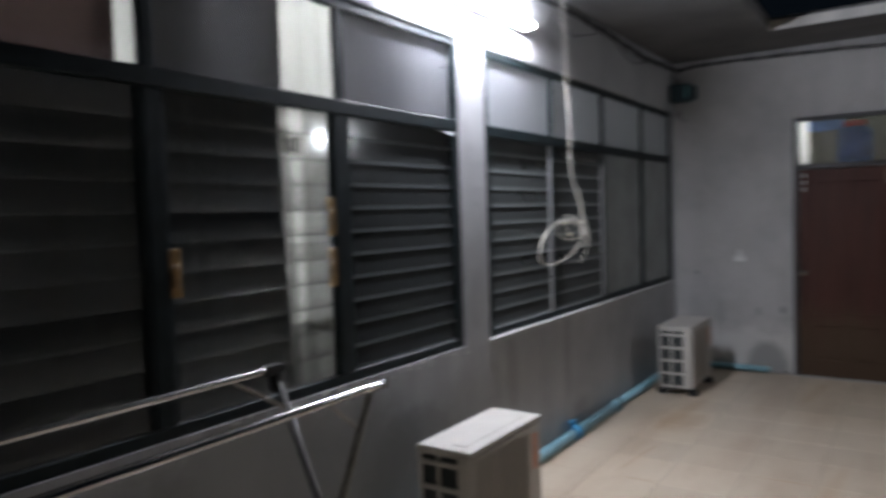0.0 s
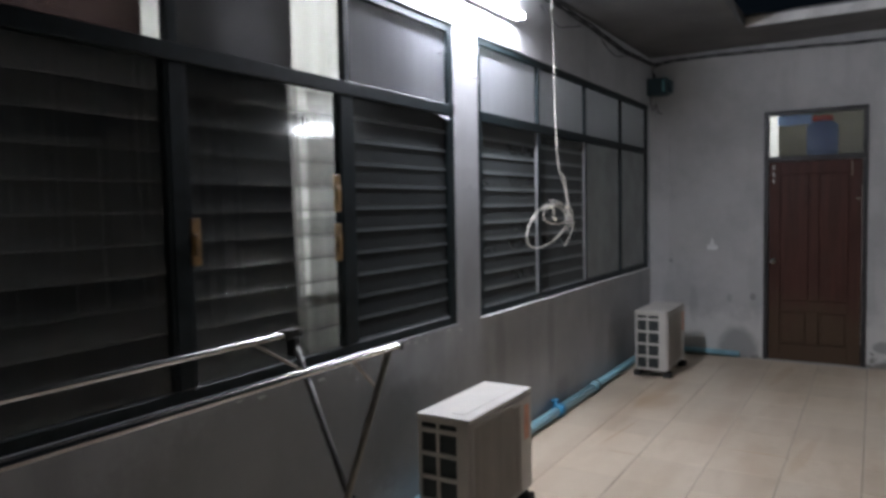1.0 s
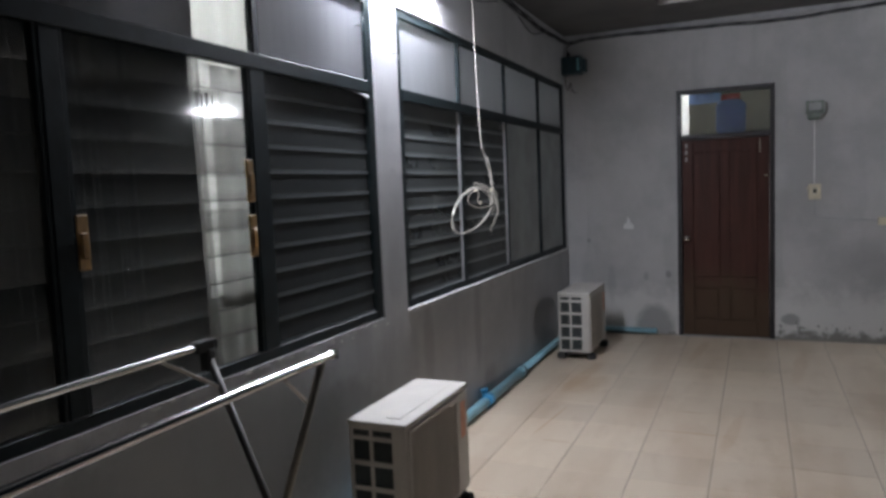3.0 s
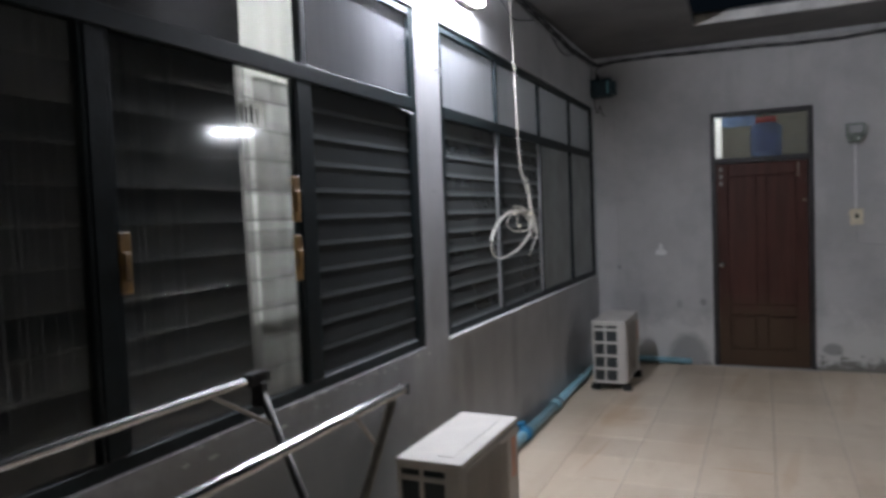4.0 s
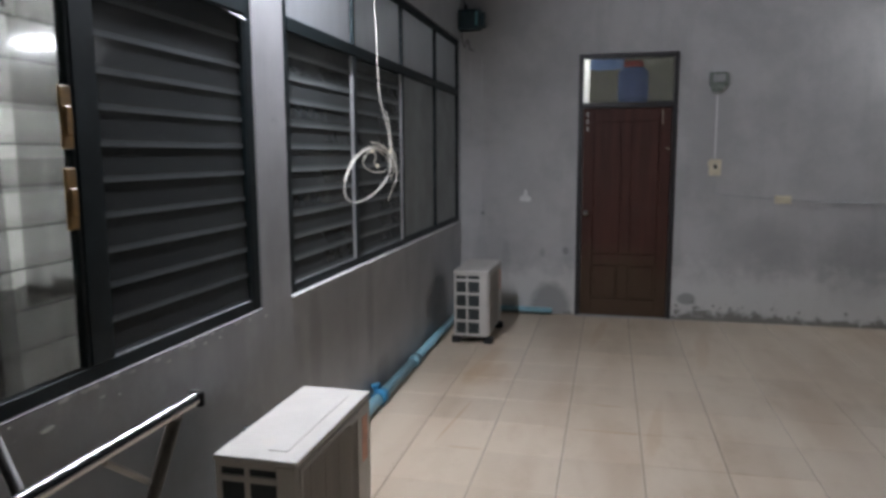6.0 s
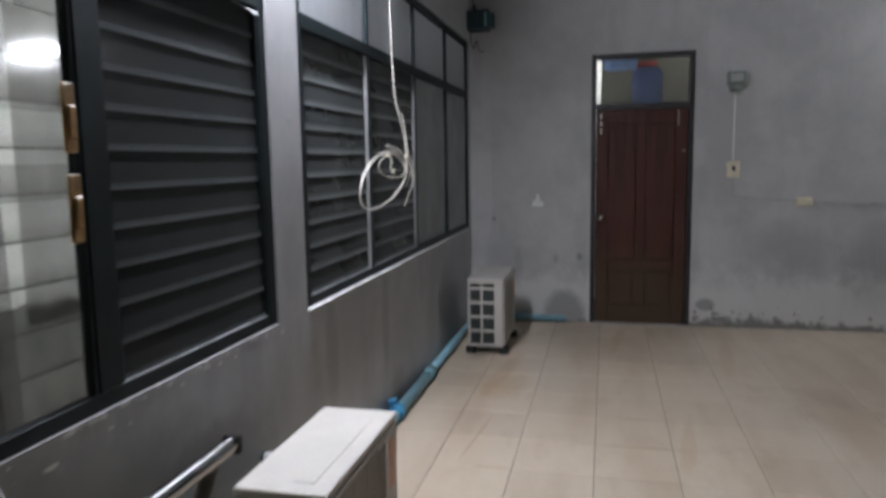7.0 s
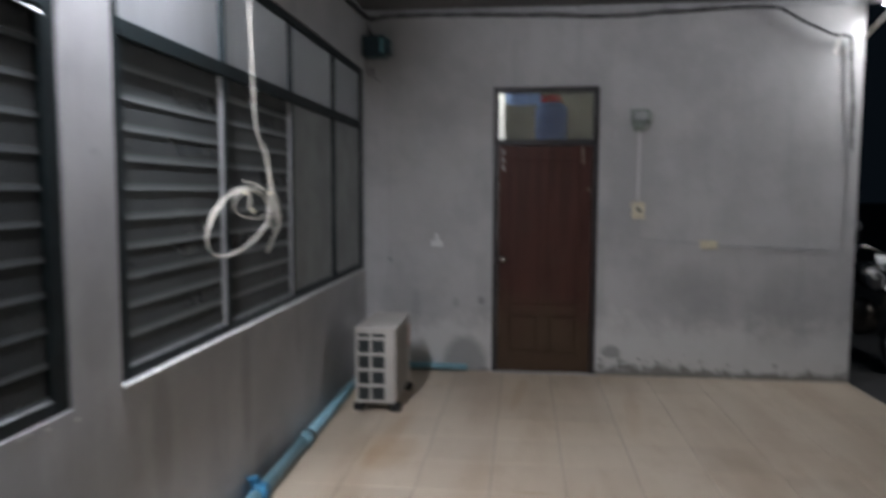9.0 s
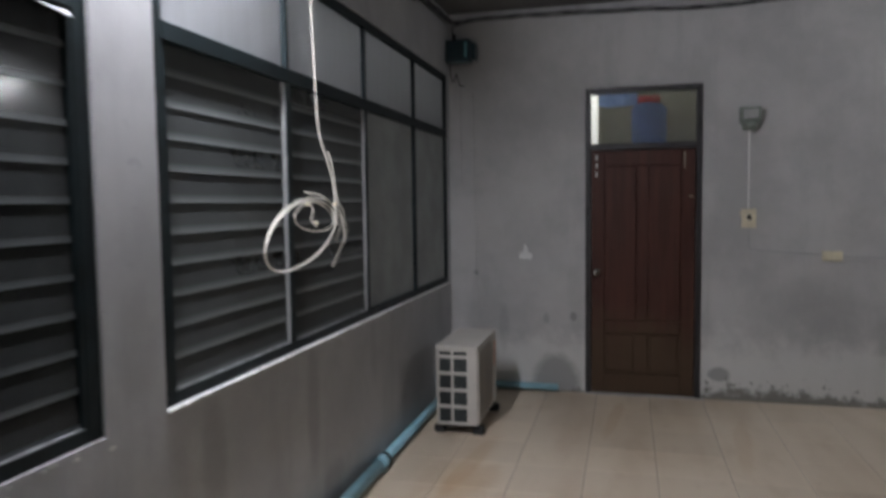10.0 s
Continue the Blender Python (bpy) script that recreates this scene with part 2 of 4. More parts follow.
def door_wood(name):
    """Dark red stain over upright grain, turning grey-brown towards the foot with a ragged edge."""
    m, nt, nodes, links, b = nodes_of(name)
    v = coords(nt)
    sep = nodes.new("ShaderNodeSeparateXYZ")
    links.new(v, sep.inputs[0])
    grain = noise_node(nt, v, 26, 5, 0.6, (1.0, 1.0, 0.06))
    blot = noise_node(nt, v, 3.5, 5, 0.6)
    col = mix_node(nt, ramp_node(nt, grain, 0.3, 0.7), (0.050, 0.0190, 0.0142), (0.076, 0.0285, 0.0205))
    col = mix_node(nt, math_node(nt, "MULTIPLY", ramp_node(nt, blot, 0.5, 0.75), 0.6), col, (0.060, 0.030, 0.022))
    edge = math_node(nt, "SUBTRACT", math_node(nt, "ADD", math_node(nt, "MULTIPLY", blot, 0.9), 0.12), sep.outputs[2])
    col = mix_node(nt, math_node(nt, "MULTIPLY", ramp_node(nt, edge, -0.30, 0.30), 0.85), col, (0.074, 0.048, 0.029))
    links.new(col, b.inputs["Base Color"])
    b.inputs["Roughness"].default_value = 0.5
    b.inputs["Specular IOR Level"].default_value = 0.22
    bump_node(nt, b, grain, 0.2, 0.002)
    return m


def veil(name, colour, cover):
    """Thin see-through layer that dims and softens what lies behind: part cover, part clear."""
    m, nt, nodes, links, b = nodes_of(name)
    nodes.remove(b)
    v = coords(nt)
    tr, df, one, two = nodes.new("ShaderNodeBsdfTransparent"), nodes.new("ShaderNodeBsdfDiffuse"), nodes.new("ShaderNodeMixShader"), nodes.new("ShaderNodeMixShader")
    tl = nodes.new("ShaderNodeBsdfTranslucent")
    for n in (df, tl):
        n.inputs[0].default_value = (*colour, 1)
    one.inputs[0].default_value = 0.5
    links.new(df.outputs[0], one.inputs[1])
    links.new(tl.outputs[0], one.inputs[2])
    links.new(math_node(nt, "ADD", math_node(nt, "MULTIPLY", noise_node(nt, v, 9, 4, 0.6, (1, 3, 0.4)), 0.3), cover - 0.15, True), two.inputs[0])
    links.new(tr.outputs[0], two.inputs[1])
    links.new(one.outputs[0], two.inputs[2])
    links.new(two.outputs[0], nodes["Material Output"].inputs["Surface"])
    return m


def sheer(name, colour, front=0.4):
    """Thin pale cloth that lets light through."""
    m, nt, nodes, links, b = nodes_of(name)
    nodes.remove(b)
    v = coords(nt)
    col = mix_node(nt, noise_node(nt, v, 4, 5, 0.6, (1, 6, 0.5)), tuple(c * 0.8 for c in colour), colour)
    tr, df, mx = nodes.new("ShaderNodeBsdfTranslucent"), nodes.new("ShaderNodeBsdfDiffuse"), nodes.new("ShaderNodeMixShader")
    links.new(col, tr.inputs[0])
    links.new(col, df.inputs[0])
    mx.inputs[0].default_value = front
    links.new(tr.outputs[0], mx.inputs[1])
    links.new(df.outputs[0], mx.inputs[2])
    links.new(mx.outputs[0], nodes["Material Output"].inputs["Surface"])
    return m


# Wide ovals at 2.50 and 3.42 are shade painted below the first window
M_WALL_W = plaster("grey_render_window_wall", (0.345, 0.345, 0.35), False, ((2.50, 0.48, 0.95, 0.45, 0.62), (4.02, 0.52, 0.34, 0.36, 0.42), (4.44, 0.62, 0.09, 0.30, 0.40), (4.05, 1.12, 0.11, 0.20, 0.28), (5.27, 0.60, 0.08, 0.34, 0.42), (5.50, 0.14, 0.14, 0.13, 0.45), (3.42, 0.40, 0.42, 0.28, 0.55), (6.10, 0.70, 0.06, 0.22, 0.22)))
M_WALL_N = plaster("grey_render_door_wall", (0.445, 0.437, 0.430), True, ((0.88, 0.06, 0.20, 0.25, 0.62), (2.13, 0.20, 0.085, 0.06, 0.62), (1.02, 0.62, 0.03, 0.04, 0.55), (0.22, 0.97, 0.02, 0.02, 0.55), (2.80, 0.74, 0.36, 0.26, 0.17), (3.50, 0.55, 0.30, 0.40, 0.16), (0.45, 0.52, 0.05, 0.22, 0.25), (0.80, 0.60, 0.03, 0.05, 0.35)))
M_PLAIN = mat("plain_render", (0.36, 0.36, 0.36), 0.7)
M_CEIL = mat("ceiling_concrete", (0.125, 0.123, 0.121), 0.8, var=0.2, scale=2)
M_BEAM = mat("lit_slab_edge", (0.62, 0.61, 0.58), 0.7)
M_ROOF = mat("dark_roof_sheet", (0.020, 0.026, 0.032), 0.6)
M_TILE = tiles("beige_floor_tile")
M_GROUT = mat("floor_grout", (0.16, 0.13, 0.10), 0.85)
M_GROUND = mat("dark_ground", (0.045, 0.045, 0.045), 0.9, fine=30, bump=0.5)
M_FRAME = mat("dark_teal_frame_paint", (0.0072, 0.0130, 0.0148), 0.5, var=0.35, scale=9, bump=0.3, spec=0.2)
M_SILLW = mat("chipped_white_sill", (0.52, 0.52, 0.50), 0.7, var=0.3, scale=22, stain=(0.10, 0.11, 0.12))
M_SILLD = mat("chipped_dark_sill", (0.035, 0.045, 0.052), 0.7, var=0.5, scale=14, stain=(0.22, 0.22, 0.22), spec=0.15)
M_ALU = mat("aluminium_channel", (0.20, 0.20, 0.20), 0.5, 0.3, var=0.15)
M_ALUD = mat("painted_highlight_grey", (0.16, 0.165, 0.17), 0.7, var=0.4, scale=16, spec=0.2)
# All three louvre glasses carry the painted light on the lower lip
M_SLATR = glass("hazy_lip_lit_louvre_glass", (0.82, 0.85, 0.85), 0.10, (0.34, 0.37, 0.37), 0.08, 0.34, 0.15, True, 0.03, 0.3, 0.034, 0.020)
M_SLATC = glass("grimy_lip_lit_louvre_glass", (0.84, 0.87, 0.87), 0.06, (0.33, 0.36, 0.37), 0.12, 0.19, 0.24, True, 0.022, 0.3, 0.018, 0.026)
M_SLAT = glass("dusty_lip_lit_louvre_glass", (0.88, 0.90, 0.90), 0.15, (0.34, 0.345, 0.335), 0.085, 0.12, mirror=0.042)
M_PANEL = mat("dark_tinted_panel", (0.235, 0.25, 0.25), 0.55, var=0.2, scale=3, bump=0.05)
M_FROST = sheer("frosted_pane", (0.36, 0.365, 0.385), 0.24)
M_FROSTW = sheer("whiter_frosted_pane", (0.56, 0.575, 0.60), 0.18)
M_GREYS = sheer("grey_film", (0.046, 0.044, 0.049))
M_BROWNS = sheer("brown_film", (0.062, 0.039, 0.036))
M_CURTAIN = mat("black_brown_curtain", (0.034, 0.031, 0.027), 0.95, var=0.3, scale=6)
M_CURTAING = mat("dark_grey_curtain", (0.085, 0.085, 0.085), 0.95, var=0.3, scale=6)
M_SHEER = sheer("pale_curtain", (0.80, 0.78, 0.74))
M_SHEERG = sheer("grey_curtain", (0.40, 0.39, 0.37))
M_SHEERD = sheer("painted_dim_cloth", (0.17, 0.165, 0.155))
M_CARDW = sheer("white_plastic_card", (0.95, 0.94, 0.92), 0.15)
M_SOFTEN = veil("dark_edge_softener", (0.06, 0.058, 0.055), 0.45)
M_DIMMER = veil("grey_dimmer", (0.30, 0.29, 0.27), 0.32)
M_ORANGE = mat("amber_plastic", (0.25, 0.14, 0.035), 0.5, var=0.3, scale=20)
M_AC = mat("cream_metal_casing", (0.475, 0.452, 0.412), 0.48, var=0.06, scale=5, bump=0.06, stain=(0.52, 0.475, 0.41))
M_COIL = mat("dark_coil", (0.035, 0.042, 0.042), 0.6, 0.3, fine=160, bump=0.6)
M_GRILLE = mat("fan_guard", (0.40, 0.36, 0.31), 0.5, var=0.15)
M_RUBBER = mat("black_rubber", (0.02, 0.02, 0.02), 0.8)
M_LABEL = mat("faded_orange_sticker", (0.62, 0.30, 0.20), 0.5, var=0.2, scale=14)
M_PVC = mat("blue_pvc", (0.23, 0.42, 0.49), 0.38, var=0.15, scale=7, stain=(0.30, 0.42, 0.46))
M_PVCD = mat("deep_blue_pvc", (0.05, 0.26, 0.46), 0.4, var=0.2, scale=12)
M_CHROME = mat("chromed_steel", (0.50, 0.495, 0.49), 0.16, 1.0, var=0.06, scale=1.5, fine=200, bump=0.0)
M_PALEL = mat("worn_pale_tube", (0.36, 0.33, 0.28), 0.45, 0.3, var=0.2, scale=14)
M_LEG = mat("tarnished_dark_steel", (0.10, 0.095, 0.09), 0.55, 0.6, var=0.3, scale=12)
M_DULL = mat("dull_steel", (0.30, 0.27, 0.24), 0.42, 0.9, var=0.2)
M_WOOD = door_wood("red_brown_door_wood")
M_JAMB = mat("dark_door_frame", (0.022, 0.020, 0.022), 0.45, var=0.25)
M_BRASS = mat("worn_steel_knob", (0.70, 0.68, 0.62), 0.25, 1.0)
M_WHITE = mat("white_paint", (0.75, 0.75, 0.73), 0.5, var=0.08)
M_CREAM = mat("cream_plastic", (0.68, 0.62, 0.46), 0.45, var=0.12, scale=16)
M_GREYP = mat("grey_green_plastic", (0.20, 0.23, 0.20), 0.5, var=0.25, scale=18)
M_CYAN = mat("pale_cyan_plastic", (0.16, 0.42, 0.46), 0.4, var=0.2, scale=20)
M_TEAL = mat("dark_teal_plastic", (0.020, 0.050, 0.062), 0.4, var=0.3, scale=14)
M_BLACK = mat("black_cable_sheath", (0.022, 0.023, 0.024), 0.7, spec=0.3)
M_LITCABLE = mat("lit_grey_cable_sheath", (0.075, 0.077, 0.080), 0.8, var=0.4, scale=6, spec=0.3)
M_WIRE = mat("white_flex", (0.54, 0.515, 0.455), 0.5, var=0.14, scale=16)
M_CARD = mat("beige_card", (0.33, 0.31, 0.25), 0.8, var=0.15)
M_PAINTB = mat("black_bike_paint", (0.008, 0.009, 0.010), 0.18, var=0.2)
M_LENS = mat("clear_lens", (0.92, 0.93, 0.95), 0.12, 0.9, var=0.03)
M_SILVER = mat("silver_bike_panel", (0.62, 0.63, 0.65), 0.4, 0.3, var=0.08)
M_GLOSSW = mat("glossy_white_bike_glint", (0.85, 0.85, 0.86), 0.2, var=0.03)
M_REDL = mat("red_lens", (0.45, 0.03, 0.04), 0.15)
M_PALE = sheer("pale_translucent_plastic", (0.27, 0.265, 0.235))
M_BLUET = sheer("blue_translucent_plastic", (0.30, 0.45, 0.85))
M_REDT = sheer("red_translucent_plastic", (0.75, 0.10, 0.10))
M_CLEAR = glass("transom_glass", (0.86, 0.88, 0.88), 0.11, (0.45, 0.45, 0.42))
M_GRIMY = glass("grimy_transom_glass", (0.88, 0.89, 0.88), 0.13, (0.42, 0.41, 0.37))
M_TUBE = glow("tube_light", (0.90, 0.925, 1.03), TUBE_LIGHT)
M_TUBE2 = glow("eaves_tube_light", (0.93, 0.95, 1.0), PORCH_LIGHT)
M_TUBE3 = glow("room_tube_light", (0.98, 0.98, 1.0), ROOM_LIGHT)
M_TUBE4 = glow("store_tube_light", (0.98, 0.98, 1.0), STORE_LIGHT)


# ---- building helpers ----
def box(bm, x0, x1, y0, y1, z0, z1, bevel=0.0, seg=1):
    b2 = bmesh.new()
    bmesh.ops.create_cube(b2, size=1)
    bmesh.ops.transform(b2, matrix=Matrix.Translation(((x0 + x1) / 2, (y0 + y1) / 2, (z0 + z1) / 2)) @ Matrix.Diagonal((abs(x1 - x0), abs(y1 - y0), abs(z1 - z0), 1)), verts=b2.verts)
    if bevel:
        bmesh.ops.bevel(b2, geom=b2.edges[:], offset=bevel, segments=seg, affect="EDGES", profile=0.6)
    add(bm, b2)
    return bm


def add(bm, other, m=None):
    if m is not None:
        bmesh.ops.transform(other, matrix=m, verts=other.verts)
    me = bpy.data.meshes.new("tmp")
    other.to_mesh(me)
    other.free()
    bm.from_mesh(me)
    bpy.data.meshes.remove(me)
    return bm


def boxed(*dims, bevel=0.0, seg=1):
    return box(bmesh.new(), *dims, bevel=bevel, seg=seg)


def rod(bm, a, b, r, n=12, square=False, bevel=0.0):
    a, b = Vector(a), Vector(b)
    b2 = bmesh.new()
    d = (b - a).length
    if square:
        bmesh.ops.create_cube(b2, size=1)
        bmesh.ops.transform(b2, matrix=Matrix.Diagonal((2 * r, 2 * r, d, 1)), verts=b2.verts)
        if bevel:
            bmesh.ops.bevel(b2, geom=b2.edges[:], offset=bevel, segments=2, affect="EDGES")
    else:
        bmesh.ops.create_cone(b2, cap_ends=True, segments=n, radius1=r, radius2=r, depth=d)
    q = (b - a).to_track_quat("Z", "X").to_matrix().to_4x4()
    return add(bm, b2, Matrix.Translation((a + b) / 2) @ q)


def smooth(points, steps=8):
    """Catmull-Rom points through the given ones."""
    p = [Vector(q) for q in points]
    p = [2 * p[0] - p[1]] + p + [2 * p[-1] - p[-2]]
    out = []
    for i in range(1, len(p) - 2):
        for k in range(steps):
            t = k / steps
            out.append(0.5 * ((2 * p[i]) + (p[i + 1] - p[i - 1]) * t + (2 * p[i - 1] - 5 * p[i] + 4 * p[i + 1] - p[i + 2]) * t * t
                              + (3 * p[i] - p[i - 1] - 3 * p[i + 1] + p[i + 2]) * t ** 3))
    out.append(p[-2])
    return out


def sweep(bm, points, r, n=8, taper=None):
    """A round tube along a line of points."""
    pts = [Vector(q) for q in points]
    rings, up = [], None
    for i, q in enumerate(pts):
        d = (pts[min(i + 1, len(pts) - 1)] - pts[max(i - 1, 0)]).normalized()
        if up is None:
            up = Vector((0, 0, 1)) if abs(d.z) < 0.9 else Vector((1, 0, 0))
        side = d.cross(up)
        side = side.normalized() if side.length > 1e-6 else Vector((1, 0, 0))
        up = side.cross(d).normalized()
        rr = r if taper is None else r * taper(i / (len(pts) - 1))
        rings.append([bm.verts.new(q + rr * (math.cos(2 * math.pi * k / n) * side + math.sin(2 * math.pi * k / n) * up)) for k in range(n)])
    for a, b in zip(rings, rings[1:]):
        for k in range(n):
            bm.faces.new((a[k], a[(k + 1) % n], b[(k + 1) % n], b[k]))
    bm.faces.new(rings[0][::-1])
    bm.faces.new(rings[-1])
    return bm


def mesh_of(name, bm, material, smooth_faces=False):
    bmesh.ops.recalc_face_normals(bm, faces=bm.faces)
    me = bpy.data.meshes.new(name)
    bm.to_mesh(me)
    bm.free()
    me.materials.append(material)
    if smooth_faces:
        for p in me.polygons:
            p.use_smooth = len(p.vertices) <= 4
    return me


def part(name, bm, material, parent=None, label="", smooth_faces=False):
    ob = new(name, mesh_of(name, bm, material, smooth_faces))
    ob.parent = parent
    return tagged(ob, label)


def shared(name, me, parent, m):
    ob = new(name, me)
    ob.parent = parent
    ob.matrix_basis = m
    return ob


def thing(name, at, label, category, group="", kind=""):
    ob = new(name)
    ob.empty_display_size = 0.1
    ob.matrix_basis = at if isinstance(at, Matrix) else pose(*at)
    return tagged(ob, label, category, group, kind)


def structure(name, bm, material, label, category):
    return tagged(part(name, bm, material), label, category, "", "structure")


# ---- walls, floor, ceiling ----
W1, W2 = (0.13, 3.905), (4.18, 7.94)     # the two window openings along the wall
SILL, HEAD = 0.895, 2.60
bm = bmesh.new()
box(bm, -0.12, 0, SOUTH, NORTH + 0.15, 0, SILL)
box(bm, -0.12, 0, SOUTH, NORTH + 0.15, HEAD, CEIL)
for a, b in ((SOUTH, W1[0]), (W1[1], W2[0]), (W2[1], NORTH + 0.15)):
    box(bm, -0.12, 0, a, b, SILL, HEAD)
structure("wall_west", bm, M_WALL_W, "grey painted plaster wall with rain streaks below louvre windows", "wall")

DOOR = (1.115, 1.995, 2.44)
bm = bmesh.new()
box(bm, 0, DOOR[0], NORTH, NORTH + 0.15, 0, CEIL)
box(bm, DOOR[1], EAST, NORTH, NORTH + 0.15, 0, CEIL)
box(bm, DOOR[0], DOOR[1], NORTH, NORTH + 0.15, DOOR[2], CEIL)
structure("wall_north", bm, M_WALL_N, "grey painted plaster wall, damp and flaking by the floor", "wall")

# Unseen wall, added to bounce light back into the porch
structure("wall_south", boxed(0, EAST, SOUTH - 0.15, SOUTH, 0, CEIL), M_PLAIN, "unseen plain grey wall added behind the camera for bounce light", "wall")

VX, VY = 1.05, 7.20                     # corner of the opening in the ceiling
bm = bmesh.new()
box(bm, -0.12, VX, SOUTH, NORTH + 0.15, CEIL, CEIL + 0.11)
box(bm, VX, EAST + 0.5, VY, NORTH + 0.15, CEIL, CEIL + 0.11)
box(bm, VX, EAST + 0.5, SOUTH, 0.0, CEIL, CEIL + 0.11)
box(bm, EAST - 0.25, EAST + 0.5, 0.0, VY, CEIL, CEIL + 0.11)
structure("ceiling", bm, M_CEIL, "dark grey concrete ceiling slab round an open light well", "ceiling")
# Slab edge lit by the tube: its brightness is put into a pale strip
structure("trim", boxed(VX, EAST - 0.25, VY - 0.012, VY - 0.003, CEIL + 0.004, CEIL + 0.085), M_BEAM, "edge of the concrete slab, coloured pale for the tube's light", "slab edge")
structure("cornice", boxed(0.003, EAST, NORTH - 0.022, NORTH - 0.003, CEIL - 0.055, CEIL - 0.004, bevel=0.004), M_PLAIN, "narrow grey cornice under the ceiling", "cornice")
# Added sheet: keeps the opening dark, no roof is known above it
bm = bmesh.new()
box(bm, 0.8, EAST + 0.8, -0.5, NORTH, 4.3, 4.33)
for i in range(28):
    box(bm, 0.8, EAST + 0.8, -0.4 + i * 0.3, -0.34 + i * 0.3, 4.27, 4.3)
structure("roof", bm, M_ROOF, "dark ribbed sheet added over the light well", "roof")

floor = structure("floor", boxed(-0.05, EAST, SOUTH, NORTH + 0.05, -0.10, -0.004), M_GROUT, "beige ceramic floor tiles with dark joints", "floor")
bm = bmesh.new()
for i in range(-20, 20):
    for j in range(-20, 20):
        s = 6.0
        vs = [bm.verts.new((x * s, y * s, -0.06)) for x, y in ((i, j), (i + 1, j), (i + 1, j + 1), (i, j + 1))]
        bm.faces.new(vs)
bmesh.ops.remove_doubles(bm, verts=bm.verts, dist=1e-4)
structure("ground", bm, M_GROUND, "dark yard ground at night", "ground")

# room behind the windows
bm = bmesh.new()
box(bm, -3.3, -3.2, -0.5, NORTH, 0, 3.0)
box(bm, -3.2, -0.12, -0.6, -0.5, 0, 3.0)
box(bm, -3.2, -0.12, NORTH + 0.15, NORTH + 0.25, 0, 3.0)
box(bm, -3.3, -0.12, -0.6, NORTH + 0.25, 3.0, 3.1)
box(bm, -3.3, -0.12, -0.6, NORTH + 0.25, -0.1, 0.0)
structure("wall_room", bm, M_WHITE, "plain pale walls of the lit room behind the windows", "wall")
# store behind the door
bm = bmesh.new()
box(bm, 0.6, 2.6, 9.2, 9.3, 0, 2.9)
box(bm, 0.5, 0.6, NORTH + 0.15, 9.3, 0, 2.9)
box(bm, 2.6, 2.7, NORTH + 0.15, 9.3, 0, 2.9)
box(bm, 0.5, 2.7, NORTH + 0.15, 9.3, 2.9, 3.0)
structure("wall_store", bm, M_WHITE, "plain pale walls of the store behind the door", "wall")


# ---- windows ----
RAIL = (2.088, 2.150)
TILT = 2.0


def slat_mesh(width, material):
    bm = boxed(-0.0018, 0.0018, -width / 2, width / 2, -0.0555, 0.0555, bevel=0.0008)
    return mesh_of("slat", bm, material)


def louvres(window, y0, y1, z0, z1, pale, material):
    """Side channels and overlapping glass slats, each leaning its lower edge outwards."""
    for y, light in ((y0, False), (y1 - 0.016, pale)):
        part("channel", boxed(-0.034 if light else -0.038, -0.010, y + (0.009 if light else 0.0), y + 0.016, z0, z1, bevel=0.002), M_ALU if light else M_FRAME, window, "pale aluminium louvre channel" if light else "")
    n = round((z1 - z0) / 0.1)
    step = (z1 - z0) / n
    me = slat_mesh(y1 - y0 - 0.030, material)
    for i in range(n):
        jig = random.uniform(-0.5, 0.5)
        shared("slat", me, window, pose(-0.026, (y0 + y1) / 2, z0 + (i + 0.5) * step, 0, -(TILT + jig), 0))


def window(name, y0, y1, mullions, label):
    w = thing(name, (0, 0, 0), label, "window", "", "structure")
    d0, d1, f = -0.042, -0.008, 0.055
    part("window_frame", boxed(d0, d1, y0, y0 + f, SILL, HEAD, bevel=0.003), M_FRAME, w)
    part("window_frame", boxed(d0, d1, y1 - f, y1, SILL, HEAD, bevel=0.003), M_FRAME, w)
    part("window_frame", boxed(d0, d1, y0 + f, y1 - f, HEAD - 0.05, HEAD, bevel=0.003), M_FRAME, w)
    part("window_frame", boxed(d0, d1, y0 + f, y1 - f, SILL, SILL + 0.045, bevel=0.003), M_FRAME, w)
    part("transom_rail", boxed(d0, d1 + 0.004, y0 + f, y1 - f, *RAIL, bevel=0.003), M_FRAME, w)
    for c, half, c2, h2 in mullions:
        part("mullion", boxed(d0, d1 + 0.002, c - half, c + half, SILL + 0.045, RAIL[0], bevel=0.003), M_FRAME, w)
        part("mullion", boxed(d0, d1 + 0.002, c2 - h2, c2 + h2, RAIL[1], HEAD - 0.05, bevel=0.003), M_FRAME, w)
    edges = [y0 + f] + [e for c, h, c2, h2 in mullions for e in (c - h, c + h)] + [y1 - f]
    tops = [y0 + f] + [e for c, h, c2, h2 in mullions for e in (c2 - h2, c2 + h2)] + [y1 - f]
    return w, list(zip(edges[::2], edges[1::2])), list(zip(tops[::2], tops[1::2]))


Z0, Z1 = SILL + 0.045, RAIL[0]
T0, T1 = RAIL[1], HEAD - 0.05
win1, lower1, upper1 = window("window_1", *W1, ((1.08, 0.032, 1.08, 0.018), (2.022, 0.033, 2.012, 0.024), (2.942, 0.042, 2.955, 0.019)), "dark teal framed window with glass louvres and a gap in the dark curtain")
win2, lower2, upper2 = window("window_2", *W2, ((5.102, 0.020, 5.104, 0.014), (6.064, 0.020, 6.066, 0.014), (7.028, 0.018, 7.030, 0.014)), "dark teal framed window with glass louvres and frosted top panes")
